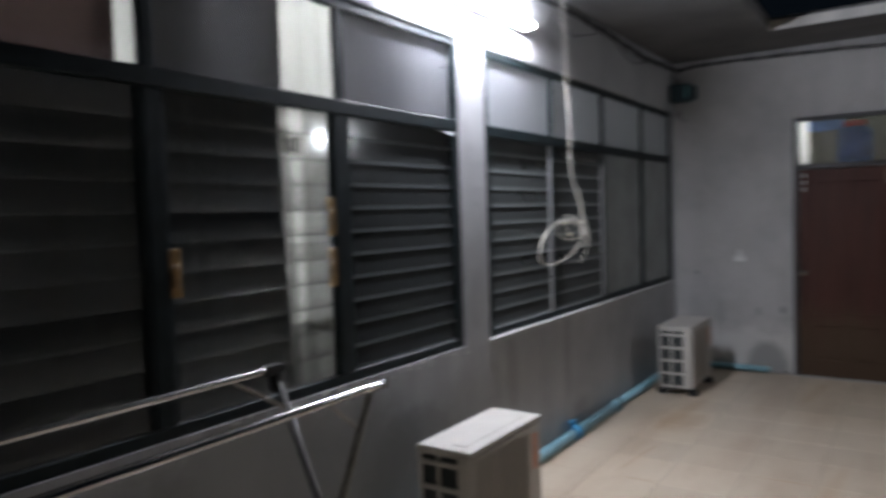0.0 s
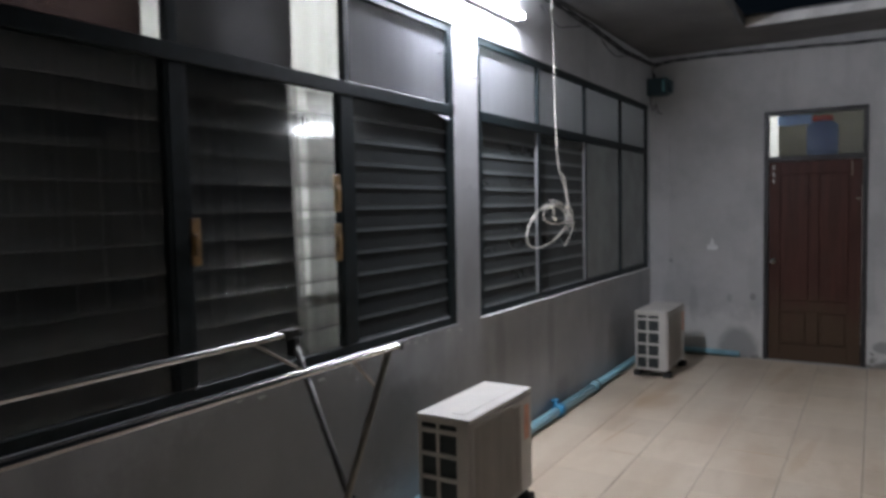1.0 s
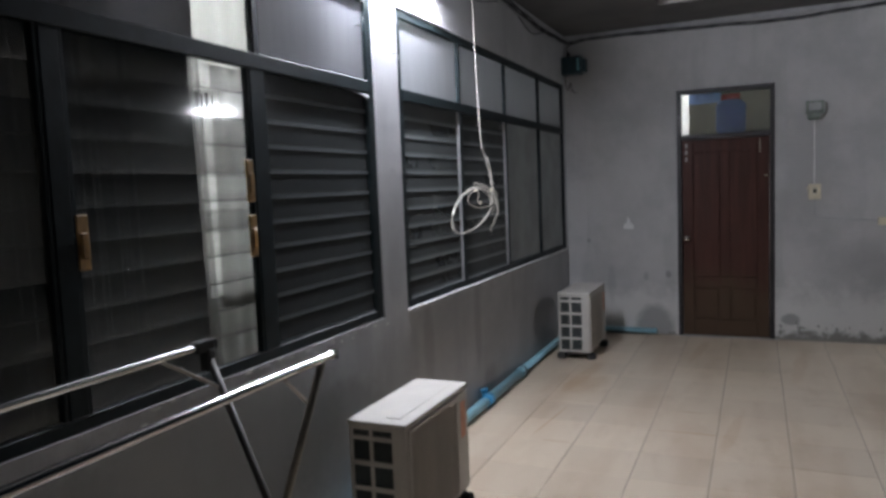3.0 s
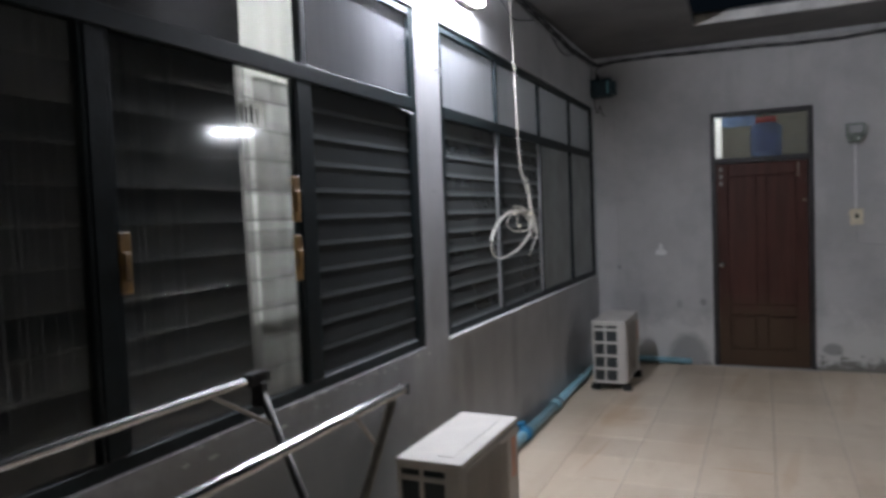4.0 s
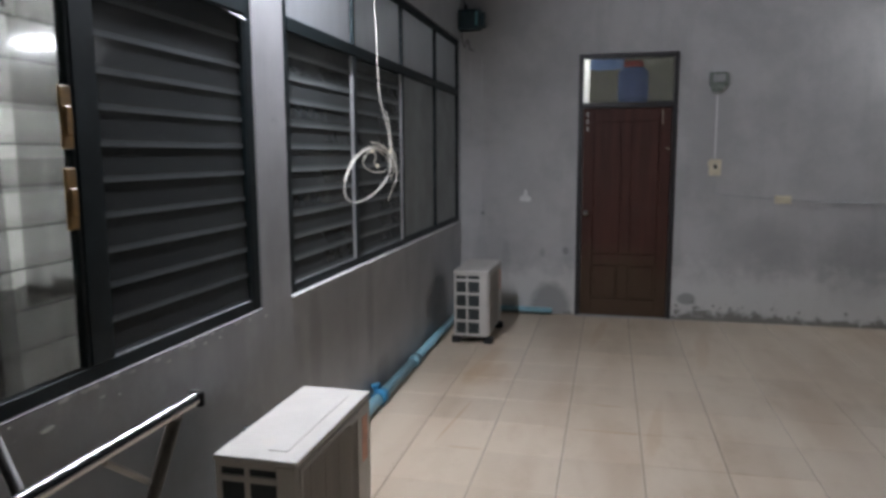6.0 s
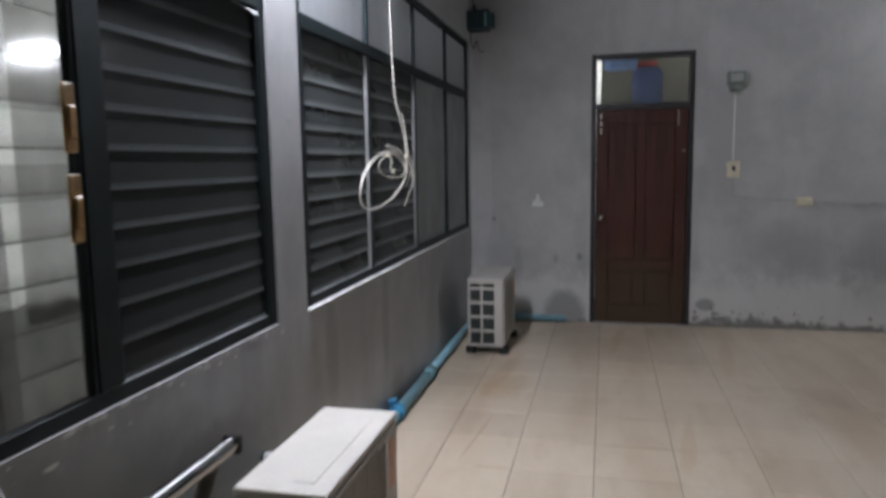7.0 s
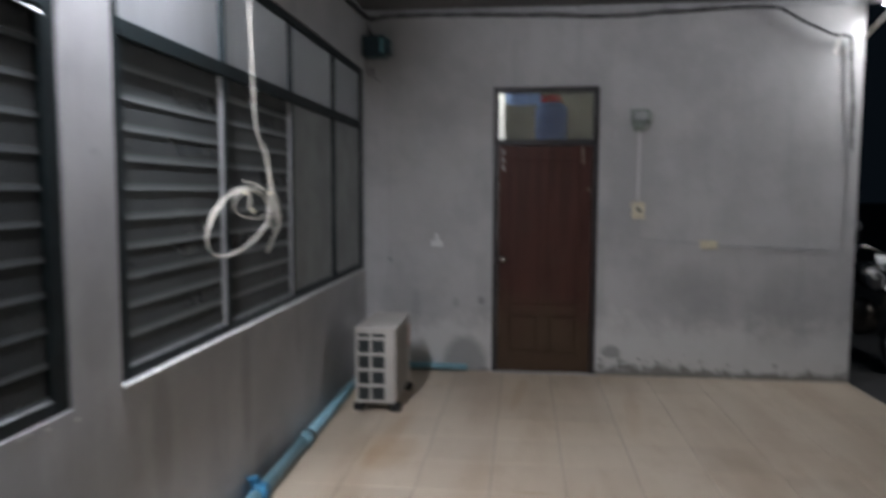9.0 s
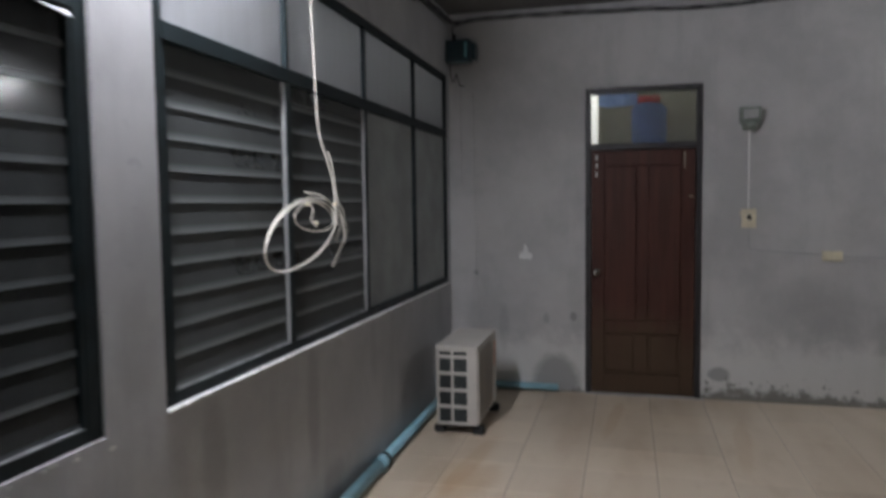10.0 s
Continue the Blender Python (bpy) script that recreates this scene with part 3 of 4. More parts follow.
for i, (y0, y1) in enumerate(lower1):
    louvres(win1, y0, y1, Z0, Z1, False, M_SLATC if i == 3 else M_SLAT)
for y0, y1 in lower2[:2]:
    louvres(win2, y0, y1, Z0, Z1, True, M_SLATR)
# Added pale bead: light on the dusty bottom frame edge, put into its colour
for w, y0, y1 in [(win1, *lower1[3])] + [(win2, *e) for e in lower2[:2]]:
    part("lit_edge_bead", boxed(-0.020, -0.009, y0 + 0.02, y1 - 0.02, Z0, Z0 + 0.003), M_ALUD, w, "dusty bead for the lit edge of the bottom frame")
for y0, y1 in lower2[2:]:
    part("pane", boxed(-0.036, -0.030, y0, y1, Z0, Z1), M_PANEL, win2, "dark tinted fixed pane")
    part("glazing_bead", boxed(-0.030, -0.020, y0, y0 + 0.010, Z0, Z1), M_ALU, win2)
for i, (y0, y1) in enumerate(upper2):
    part("pane", boxed(-0.036, -0.030, y0, y1, T0, T1), M_FROSTW, win2, "grey frosted top pane")
for i, (y0, y1) in enumerate(upper1):
    if i == 3:
        part("pane", boxed(-0.036, -0.030, y0, y1, T0, T1), M_FROST, win1, "grey frosted top pane")
    else:
        part("pane", boxed(-0.036, -0.032, y0, y1, T0, T1), M_CLEAR, win1, "clear top pane")


def sheet_at(x, y0, y1):
    bm = bmesh.new()
    bm.faces.new([bm.verts.new((x, y, z)) for y, z in ((y0, T0), (y1, T0), (y1, T1), (y0, T1))])
    return bm


part("backing_sheet", sheet_at(-0.047, 2.033, 2.640), M_GREYS, win1, "dark grey film behind the top pane")
part("backing_sheet", sheet_at(-0.047, 0.2, 1.925), M_BROWNS, win1, "brown film behind the top pane")
bm = boxed(-0.115, -0.003, W1[0], W1[1], SILL - 0.012, SILL - 0.001, bevel=0.003)
part("window_sill", bm, M_SILLD, win1, "sill with worn dark paint")
bm = boxed(-0.115, 0.014, W2[0], W2[1], SILL - 0.014, SILL - 0.001, bevel=0.003)
part("window_sill", bm, M_SILLW, win2, "sill with chipped white paint")
for y, z in ((2.084, 1.46), (2.870, 1.64), (2.870, 1.42)):
    part("louvre_lever", box(boxed(-0.0155, -0.007, y - 0.022, y + 0.022, z - 0.085, z + 0.085, bevel=0.004), -0.007, 0.002, y - 0.014, y + 0.014, z - 0.05, z + 0.03, bevel=0.004), M_ORANGE, win1, "amber louvre lever")


# Pale strip added to stand for the tube's glint on the top slat
b2 = bmesh.new()
pts = ((3.69, 2.084), (3.842, 2.078), (3.844, 2.060), (3.80, 2.064))
top = [b2.verts.new((-0.012 + (2.084 - z) * 0.75, y, z)) for y, z in pts]
low = [b2.verts.new((-0.014 + (2.084 - z) * 0.75, y, z - 0.002)) for y, z in pts]
b2.faces.new(top)
b2.faces.new(low[::-1])
for i in range(4):
    b2.faces.new((top[i], low[i], low[(i + 1) % 4], top[(i + 1) % 4]))
part("rail_glint", b2, M_ALUD, win1, "added pale strip for the tube's glint under the rail")


def drape(name, y0, y1, z0, z1, material, label, x=-0.16, fold=0.012, lean=0.0):
    bm = bmesh.new()
    n = max(8, int((y1 - y0) / 0.02))
    rows = []
    for i in range(n + 1):
        y = y0 + (y1 - y0) * i / n
        dx = fold * math.sin(y * 55) + 0.5 * fold * math.sin(y * 23 + 1)
        rows.append((bm.verts.new((x + dx, y + lean * i / n, z0)), bm.verts.new((x + dx * 0.6, y, z1))))
    for a, b in zip(rows, rows[1:]):
        bm.faces.new((a[0], b[0], b[1], a[1]))
    if material in (M_CURTAIN, M_CURTAING):
        bmesh.ops.solidify(bm, geom=bm.faces[:], thickness=0.003)
    return tagged(part(name, bm, material, None, "", True), label, "curtain")


drape("curtain", 0.0, 2.655, 0.5, 2.13, M_CURTAIN, "almost black brown curtain drawn behind the louvres", x=-0.095, fold=0.0, lean=0.045)
drape("curtain", 3.06, 4.05, 0.5, 2.13, M_CURTAIN, "almost black curtain behind the louvres", fold=0.0)
drape("curtain", 4.05, 7.99, 0.5, 2.13, M_CURTAING, "long dark grey curtain behind the louvres", fold=0.0)
drape("curtain", 2.60, 3.42, 2.13, 2.75, M_SHEER, "short pale curtain lit from inside the room", x=-0.26)
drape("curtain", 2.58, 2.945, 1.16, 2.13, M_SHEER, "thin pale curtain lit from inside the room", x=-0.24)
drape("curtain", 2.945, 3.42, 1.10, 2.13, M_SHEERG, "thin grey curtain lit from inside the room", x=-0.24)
# Cloth added to fill the gap's foot, its fading light put into the colour
drape("curtain", 2.52, 3.42, 0.55, 1.17, M_SHEERD, "added dim grey cloth for the gap's darker foot", x=-0.25)
# Added layers, not nets: they soften the gap's edge and dim some rows
drape("dimming_layer", 2.60, 2.725, 0.5, 2.13, M_SOFTEN, "added see-through dark layer softening the curtain's edge", x=-0.105, fold=0.0, lean=0.04)
drape("dimming_layer", 2.60, 2.690, 0.5, 2.13, M_SOFTEN, "added see-through dark layer softening the curtain's edge", x=-0.110, fold=0.0, lean=0.045)
drape("dimming_layer", 2.66, 3.10, 1.44, 1.53, M_DIMMER, "added see-through grey band dimming the pale curtain", x=-0.118, fold=0.0)
drape("dimming_layer", 2.66, 3.10, 1.66, 1.90, M_DIMMER, "added see-through grey band dimming the pale curtain", x=-0.118, fold=0.0)
drape("curtain", 1.95, 2.32, 2.10, 2.75, M_SHEER, "narrow pale curtain lit from inside the room", x=-0.24)

sign = thing("small_sign", (-0.135, 2.785, 1.955), "small white sign with dark marks hung inside the window", "sign")
part("board", boxed(-0.002, 0.0, -0.075, 0.075, -0.048, 0.048), M_CARDW, sign)
for k, (y, w) in enumerate(((-0.05, 0.016), (-0.022, 0.012), (0.004, 0.018), (0.035, 0.008))):
    part("mark", boxed(0.0005, 0.002, y - w / 2, y + w / 2, -0.032, 0.032 - 0.008 * (k % 2)), M_BLACK, sign, "dark bar")
part("cord", rod(bmesh.new(), (-0.002, 0, 0.048), (-0.002, 0, 0.62), 0.0015, 6), M_WIRE, sign)

# ---- lamps ----
def batten(name, at, length, tube_mat, label, down=False):
    """A tube on a batten, built along y; the tube stands off towards +x, or hangs below."""
    lamp = thing(name, at, label, "tube lamp")
    h = length / 2
    part("batten", boxed(0.0, 0.046, -h, h, -0.028, 0.028, bevel=0.006), M_WHITE, lamp, "white steel batten")
    for s in (-1, 1):
        part("lamp_holder", boxed(0.046, 0.098, s * (h - 0.012) - 0.010, s * (h - 0.012) + 0.010, -0.020, 0.020, bevel=0.003), M_WHITE, lamp)
    part("tube", rod(bmesh.new(), (0.080, -h + 0.02, 0), (0.080, h - 0.02, 0), 0.014, 12), tube_mat, lamp, "glowing fluorescent tube", True)
    return lamp


batten("wall_lamp", (0.0, 4.08, 2.80), 1.20, M_TUBE, "fluorescent tube on a white batten fixed over the pier")
batten("eaves_lamp", pose(4.32, 7.72, CEIL, 0, 90, 45), 0.50, M_TUBE2, "short fluorescent tube under the ceiling at the open side")
batten("room_lamp", pose(-1.5, 2.9, 3.0, 0, 90, 0), 1.2, M_TUBE3, "fluorescent tube on the room's ceiling")


# ---- door ----
def ring(bm, x0, x1, z0, z1, y0, y1, w, bevel=0.003):
    """Four bars round a rectangle in the wall's plane."""
    box(bm, x0, x0 + w, y0, y1, z0, z1, bevel)
    box(bm, x1 - w, x1, y0, y1, z0, z1, bevel)
    box(bm, x0 + w, x1 - w, y0, y1, z1 - w, z1, bevel)
    box(bm, x0 + w, x1 - w, y0, y1, z0, z0 + w, bevel)
    return bm


def door_unit():
    x0, x1, top = DOOR
    d = thing("door_1", (0, 0, 0), "closed red-brown panelled wooden door with a glazed transom", "door", "", "structure")
    f, ya, yb = 0.042, NORTH - 0.012, NORTH + 0.08
    for a in (x0, x1 - f):
        part("door_frame", boxed(a, a + f, ya, yb, 0, top, bevel=0.004), M_JAMB, d, "dark painted door frame")
    part("door_frame", boxed(x0 + f, x1 - f, ya, yb, top - f, top, bevel=0.004), M_JAMB, d)
    part("transom_bar", boxed(x0 + f, x1 - f, ya + 0.004, yb, 1.955, 2.003, bevel=0.004), M_JAMB, d)
    part("pane", boxed(x0 + f, x1 - f, NORTH + 0.030, NORTH + 0.034, 2.003, top - f), M_GRIMY, d, "dusty clear transom pane")
    lx0, lx1, lz1 = x0 + f + 0.003, x1 - f - 0.003, 1.952
    leaf = part("door_leaf", boxed(lx0, lx1, NORTH + 0.028, NORTH + 0.055, 0.008, lz1), M_WOOD, d)
    ys, ye = NORTH + 0.010, NORTH + 0.028
    st, mid = 0.105, (lx0 + lx1) / 2
    for a, b in ((lx0, lx0 + st), (lx1 - st, lx1)):
        part("stile", boxed(a, b, ys, ye, 0.008, lz1, bevel=0.004), M_WOOD, leaf)
    for za, zb in ((0.008, 0.17), (0.50, 0.60), (1.83, lz1)):
        part("rail", boxed(lx0 + st, lx1 - st, ys, ye, za, zb, bevel=0.004), M_WOOD, leaf)
    part("muntin", boxed(mid - 0.045, mid + 0.045, ys, ye, 0.17, 0.50, bevel=0.004), M_WOOD, leaf)
    part("muntin", boxed(mid - 0.045, mid + 0.045, ys, ye, 0.60, 1.83, bevel=0.004), M_WOOD, leaf)
    for za, zb in ((0.17, 0.50), (0.60, 1.83)):
        for a, b in ((lx0 + st, mid - 0.045), (mid + 0.045, lx1 - st)):
            part("door_panel", boxed(a + (0.002 if za > 0.5 else 0.022), b - (0.002 if za > 0.5 else 0.022), ys + (0.001 if za > 0.5 else 0.005), ye + 0.002, za + (0.002 if za > 0.5 else 0.018), zb - (0.002 if za > 0.5 else 0.018), bevel=0.004), M_WOOD, leaf)
    bm = bmesh.new()
    rod(bm, (1.203, ys, 0.985), (1.203, ys - 0.008, 0.985), 0.028, 20)
    rod(bm, (1.203, ys - 0.008, 0.985), (1.203, ys - 0.04, 0.985), 0.011, 12)
    b2 = bmesh.new()
    bmesh.ops.create_uvsphere(b2, u_segments=16, v_segments=10, radius=0.027)
    add(bm, b2, Matrix.Translation((1.203, ys - 0.055, 0.985)) @ Matrix.Diagonal((1, 0.75, 1, 1)))
    part("door_knob", bm, M_BRASS, leaf, "worn steel knob", True)
    for k in range(3):
        part("marking", boxed(1.192, 1.210, ys - 0.003, ys - 0.0005, 1.877 - k * 0.066, 1.918 - k * 0.066, bevel=0.001), M_SILLW, leaf, "small white painted bar")
    for x, z, w, h in ((1.862, 1.80, 0.010, 0.13), (1.905, 1.575, 0.030, 0.012)):
        part("paint_scrape", boxed(x, x + w, ys - 0.0025, ys - 0.0005, z, z + h), M_CARD, leaf)
    part("threshold", boxed(x0, x1 + 0.03, NORTH - 0.03, NORTH + 0.05, -0.003, 0.006, bevel=0.002), M_PLAIN, d)
    return d


door_unit()

# what leans behind the transom pane
sheet = thing("storage_sheet", (1.56, NORTH + 0.45, 2.30), "beige translucent plastic sheet behind the transom pane", "plastic sheet")
part("sheet", boxed(-0.365, 0.7, -0.003, 0.0, -0.6, 0.5), M_PALE, sheet)
keg = thing("plastic_drum", (1.605, NORTH + 0.09, 2.05), "blue plastic drum with a red lid on the store shelf", "drum")
bm = bmesh.new()
for z0, z1, r0, r1 in ((-0.06, 0.0, 0.11, 0.135), (0.0, 0.24, 0.135, 0.135), (0.24, 0.285, 0.135, 0.085)):
    b2 = bmesh.new()
    bmesh.ops.create_cone(b2, cap_ends=True, segments=24, radius1=r0, radius2=r1, depth=z1 - z0)
    add(bm, b2, Matrix.Translation((0, 0.14, (z0 + z1) / 2)))
part("body", bm, M_BLUET, keg, "", True)
part("lid", rod(bmesh.new(), (0, 0.14, 0.275), (0, 0.14, 0.34), 0.088, 24), M_REDT, keg, "red lid", True)
bag = thing("plastic_bag", (1.365, NORTH + 0.20, 2.40), "crumpled blue plastic bag behind the transom pane", "bag")
b2 = bmesh.new()
bmesh.ops.create_grid(b2, x_segments=14, y_segments=8, size=0.5)
for v in b2.verts:
    x, z = v.co.x * 0.30, v.co.y * 0.17
    v.co = Vector((x, 0.03 * noise.noise(Vector((x, z, 0)) * 16), z + 0.02 * noise.noise(Vector((x * 9, 3, 0)))))
part("bag", b2, M_BLUET, bag, "", True)
batten("store_lamp", pose(1.5, 8.75, 2.9, 0, 90, 0), 0.6, M_TUBE4, "small fluorescent tube in the store behind the door")


# ---- air conditioner outdoor units ----
def condenser():
    a = thing("air_conditioner", (0.225, 3.125, 0), "cream outdoor air conditioner unit on black rubber feet", "air conditioner", "outdoor units")
    W, L, H0, H1 = 0.275, 0.675, 0.068, 0.605
    body = part("casing", boxed(0, W, 0.016, L, H0, H1 - 0.012, bevel=0.008, seg=2), M_AC, a)
    part("lid", boxed(-0.006, W + 0.006, -0.004, L + 0.006, H1 - 0.022, H1, bevel=0.007, seg=2), M_AC, a, "cream top cover")
    part("lid_rib", boxed(W * 0.56, W * 0.80, 0.06, L - 0.075, H1 - 0.001, H1 + 0.0035, bevel=0.0016), M_AC, a)
    part("coil", boxed(0.012, 0.208, 0.010, 0.020, H0 + 0.02, H1 - 0.03), M_COIL, a, "dark finned coil")
    part("corner_post", boxed(0.206, W, 0.0, 0.03, H0, H1 - 0.022, bevel=0.005), M_AC, a)
    for x in (0.0, 0.098):
        part("guard_bar", boxed(x, x + 0.016, 0.0, 0.014, H0, H1 - 0.022, bevel=0.003), M_AC, a)
    zs = [H0, 0.182, 0.294, 0.406, 0.518, H1 - 0.040]
    for z in zs:
        part("guard_bar", boxed(0.014, 0.208, 0.001, 0.013, z, z + 0.022, bevel=0.003), M_AC, a)
    # fan side
    part("fan_recess", boxed(W - 0.004, W + 0.002, 0.035, 0.525, 0.10, 0.555), M_GRILLE, a, "brown shaded fan opening")
    for y0, y1, z0, z1 in ((0.018, 0.036, H0 + 0.01, 0.575), (0.524, 0.536, H0 + 0.01, 0.575), (0.036, 0.524, 0.555, 0.575), (0.036, 0.524, H0 + 0.01, 0.10)):
        part("panel_edge", boxed(W - 0.002, W + 0.010, y0, y1, z0, z1, bevel=0.003), M_AC, a)
    wire = mesh_of("guard_wire", boxed(-0.0022, 0.0022, -0.244, 0.244, -0.0022, 0.0022), M_GRILLE)
    for k in range(28):
        shared("guard_wire", wire, a, pose(W + 0.0065, 0.28, 0.108 + k * 0.0163))
    upright = mesh_of("guard_stay", boxed(-0.002, 0.002, -0.003, 0.003, -0.226, 0.226), M_GRILLE)
    for k in range(4):
        shared("guard_stay", upright, a, pose(W + 0.0045, 0.10 + k * 0.12, 0.328))
    part("side_panel", boxed(W - 0.002, W + 0.006, 0.535, L - 0.006, H0 + 0.01, H1 - 0.03, bevel=0.003), M_AC, a)
    part("sticker", boxed(W + 0.006, W + 0.0075, 0.575, 0.635, 0.35, 0.53), M_LABEL, a, "faded orange sticker")
    part("handle", boxed(W + 0.004, W + 0.012, 0.43, 0.53, 0.545, 0.565, bevel=0.003), M_AC, a)
    for y in (0.03, L - 0.10):
        part("foot", box(box(boxed(-0.03, 0.045, y, y + 0.07, 0.0, 0.055, bevel=0.008), W - 0.04, W + 0.035, y, y + 0.07, 0.0, 0.055, bevel=0.008), 0.0, W, y + 0.015, y + 0.055, 0.036, 0.07, bevel=0.004), M_RUBBER, a, "black rubber foot")
    part("valve", rod(bmesh.new(), (-0.05, L - 0.18, 0.30), (0.004, L - 0.18, 0.30), 0.012, 12), M_BRASS, a)
    part("valve", rod(bmesh.new(), (-0.05, L - 0.13, 0.24), (0.004, L - 0.13, 0.24), 0.010, 12), M_BRASS, a)
    return a


ac1 = condenser()
ac2 = copy_thing(ac1, pose(0.208, 6.735, 0))
ac2["label"] = "cream outdoor air conditioner unit in the corner by the door"

# refrigerant line from the first unit to the wall
line = thing("insulated_pipe", (0.0, 3.715, 0.0), "short taped greyish pipe from the wall to the air conditioner", "pipe")
part("pipe", sweep(bmesh.new(), smooth([(-0.005, 0, 0.425), (0.04, 0, 0.43), (0.08, -0.005, 0.42), (0.12, -0.01, 0.39), (0.17, -0.012, 0.34), (0.19, -0.012, 0.28)]), 0.015, 10), M_SILLW, line, "", True)
part("collar", rod(bmesh.new(), (0.001, 0, 0.425), (0.012, 0, 0.427), 0.022, 16), M_SILLD, line, "", True)

# ---- blue drain pipe ----
PX, PZ, PR = 0.062, 0.046, 0.036
drain = thing("drain_pipe", (0, 0, 0), "blue plastic drain pipe along the foot of the walls", "pipe")
part("pipe", rod(bmesh.new(), (PX, 2.6, PZ), (PX, 6.02, PZ), PR, 20), M_PVC, drain, "", True)
part("pipe", rod(bmesh.new(), (PX - 0.008, 6.02, PZ), (PX - 0.008, NORTH - 0.05, PZ), PR * 0.86, 20), M_PVC, drain, "", True)
part("socket", rod(bmesh.new(), (PX, 5.98, PZ), (PX - 0.004, 6.08, PZ), PR + 0.006, 20), M_PVC, drain, "", True)
part("joint_ring", rod(bmesh.new(), (PX - 0.003, 6.075, PZ), (PX - 0.003, 6.095, PZ), PR + 0.009, 20), M_RUBBER, drain, "dark joint ring", True)
tee = part("tee", rod(rod(bmesh.new(), (PX, 5.20, PZ), (PX, 5.30, PZ), PR + 0.009, 20), (PX - 0.01, 5.25, PZ), (PX - 0.022, 5.25, 0.112), 0.024, 16), M_PVCD, drain, "deep blue tee fitting", True)
part("cap", rod(bmesh.new(), (PX - 0.021, 5.25, 0.105), (PX - 0.027, 5.25, 0.128), 0.028, 16), M_PVCD, tee, "", True)
tee2 = part("tee", rod(rod(bmesh.new(), (PX, 3.52, PZ), (PX, 3.60, PZ), PR + 0.008, 20), (PX, 3.56, PZ), (PX + 0.03, 3.56, 0.16), 0.018, 14), M_PVCD, drain, "deep blue tee fitting", True)
part("elbow", sweep(bmesh.new(), smooth([(PX - 0.008, NORTH - 0.06, PZ), (PX - 0.004, NORTH - 0.045, PZ), (PX + 0.02, NORTH - 0.036, PZ), (PX + 0.06, NORTH - 0.036, PZ)]), PR * 0.92, 16), M_PVCD, drain, "", True)
part("pipe", rod(bmesh.new(), (PX + 0.05, NORTH - 0.036, PZ), (0.90, NORTH - 0.036, PZ - 0.008), PR * 0.80, 18), M_PVC, drain, "", True)

# ---- folding drying rack ----
rack = thing("drying_rack", (0, 0, 0), "chromed folding clothes rack with crossed legs beside the window wall", "drying rack")
RA, RB, RY0, RY1, RZ, RR = 0.725, 0.285, 0.70, 2.275, 1.118, 0.0118
ra = part("front_rail", rod(bmesh.new(), (RA, RY0, RZ), (RA, RY1, RZ), RR, n=24), M_CHROME, rack)
rb = part("back_rail", rod(bmesh.new(), (RB, RY0, RZ + 0.01), (RB, RY1, RZ + 0.01), RR, n=24), M_CHROME, rack)
for r, x, z in ((ra, RA, RZ), (rb, RB, RZ + 0.01)):
    for y in (RY0 - 0.004, RY1 + 0.004):
        part("end_cap", boxed(x - 0.014, x + 0.014, y - 0.006, y + 0.006, z - 0.014, z + 0.014, bevel=0.003), M_RUBBER, r)
for y in (RY0 + 0.03, RY1 - 0.03):
    part("leg", rod(bmesh.new(), (RB, y, RZ - 0.004), (0.775, y, 0.02), 0.0115, n=20), M_LEG, rack, "", True)
    part("leg", rod(bmesh.new(), (RA, y - 0.028, RZ - 0.012), (0.335, y - 0.028, 0.02), 0.0115, n=20), M_PALEL, rack, "", True)
    part("pivot_bolt", rod(bmesh.new(), (0.530, y + 0.018, 0.570), (0.530, y - 0.048, 0.570), 0.012, 12), M_CHROME, rack)
    t = 1 if y > 1.5 else -1
    part("brace", rod(bmesh.new(), (RA, y - t * 0.20, RZ - 0.012), (RA - 0.055, y - 0.028, RZ - 0.13), 0.006, 8), M_DULL, rack)
    part("brace", rod(bmesh.new(), (RB, y - t * 0.18, RZ), (RB + 0.05, y, RZ - 0.12), 0.006, 8), M_DULL, rack)
    part("corner_joint", box(boxed(RB - 0.018, RB + 0.018, y - 0.05, y + 0.022, RZ - 0.008, RZ + 0.028, bevel=0.006, seg=2), RB - 0.016, RB + 0.024, y - 0.016, y + 0.016, RZ - 0.07, RZ, bevel=0.005), M_RUBBER, rack, "dark plastic corner joint")
    for x in (0.335, 0.775):
        part("rubber_foot", boxed(x - 0.017, x + 0.017, y - 0.045, y + 0.017, 0.0, 0.03, bevel=0.004), M_RUBBER, rack)
part("stretcher", rod(bmesh.new(), (0.37, RY0 + 0.03, 0.12), (0.37, RY1 - 0.06, 0.12), 0.010, 10), M_DULL, rack)

# ---- hanging white flex ----
flex = thing("hanging_cable", (0.16, 5.15, 0), "coiled white electric flex hanging from the ceiling", "cable")
DX, DY = -0.310, -0.951


def fp(s, z, off=0.0):
    """s along the coil's plane, z up, off across it."""
    return (DX * s + off * 0.951, DY * s - off * 0.31, z)


part("drop", sweep(bmesh.new(), smooth([fp(0.125, 3.09), fp(0.105, 2.75), fp(0.093, 2.4), fp(0.084, 2.2), fp(0.074, 1.98), fp(0.057, 1.85), fp(0.02, 1.76), fp(-0.02, 1.66), fp(-0.035, 1.57), fp(-0.05, 1.49)]), 0.0034, 8), M_WIRE, flex, "", True)
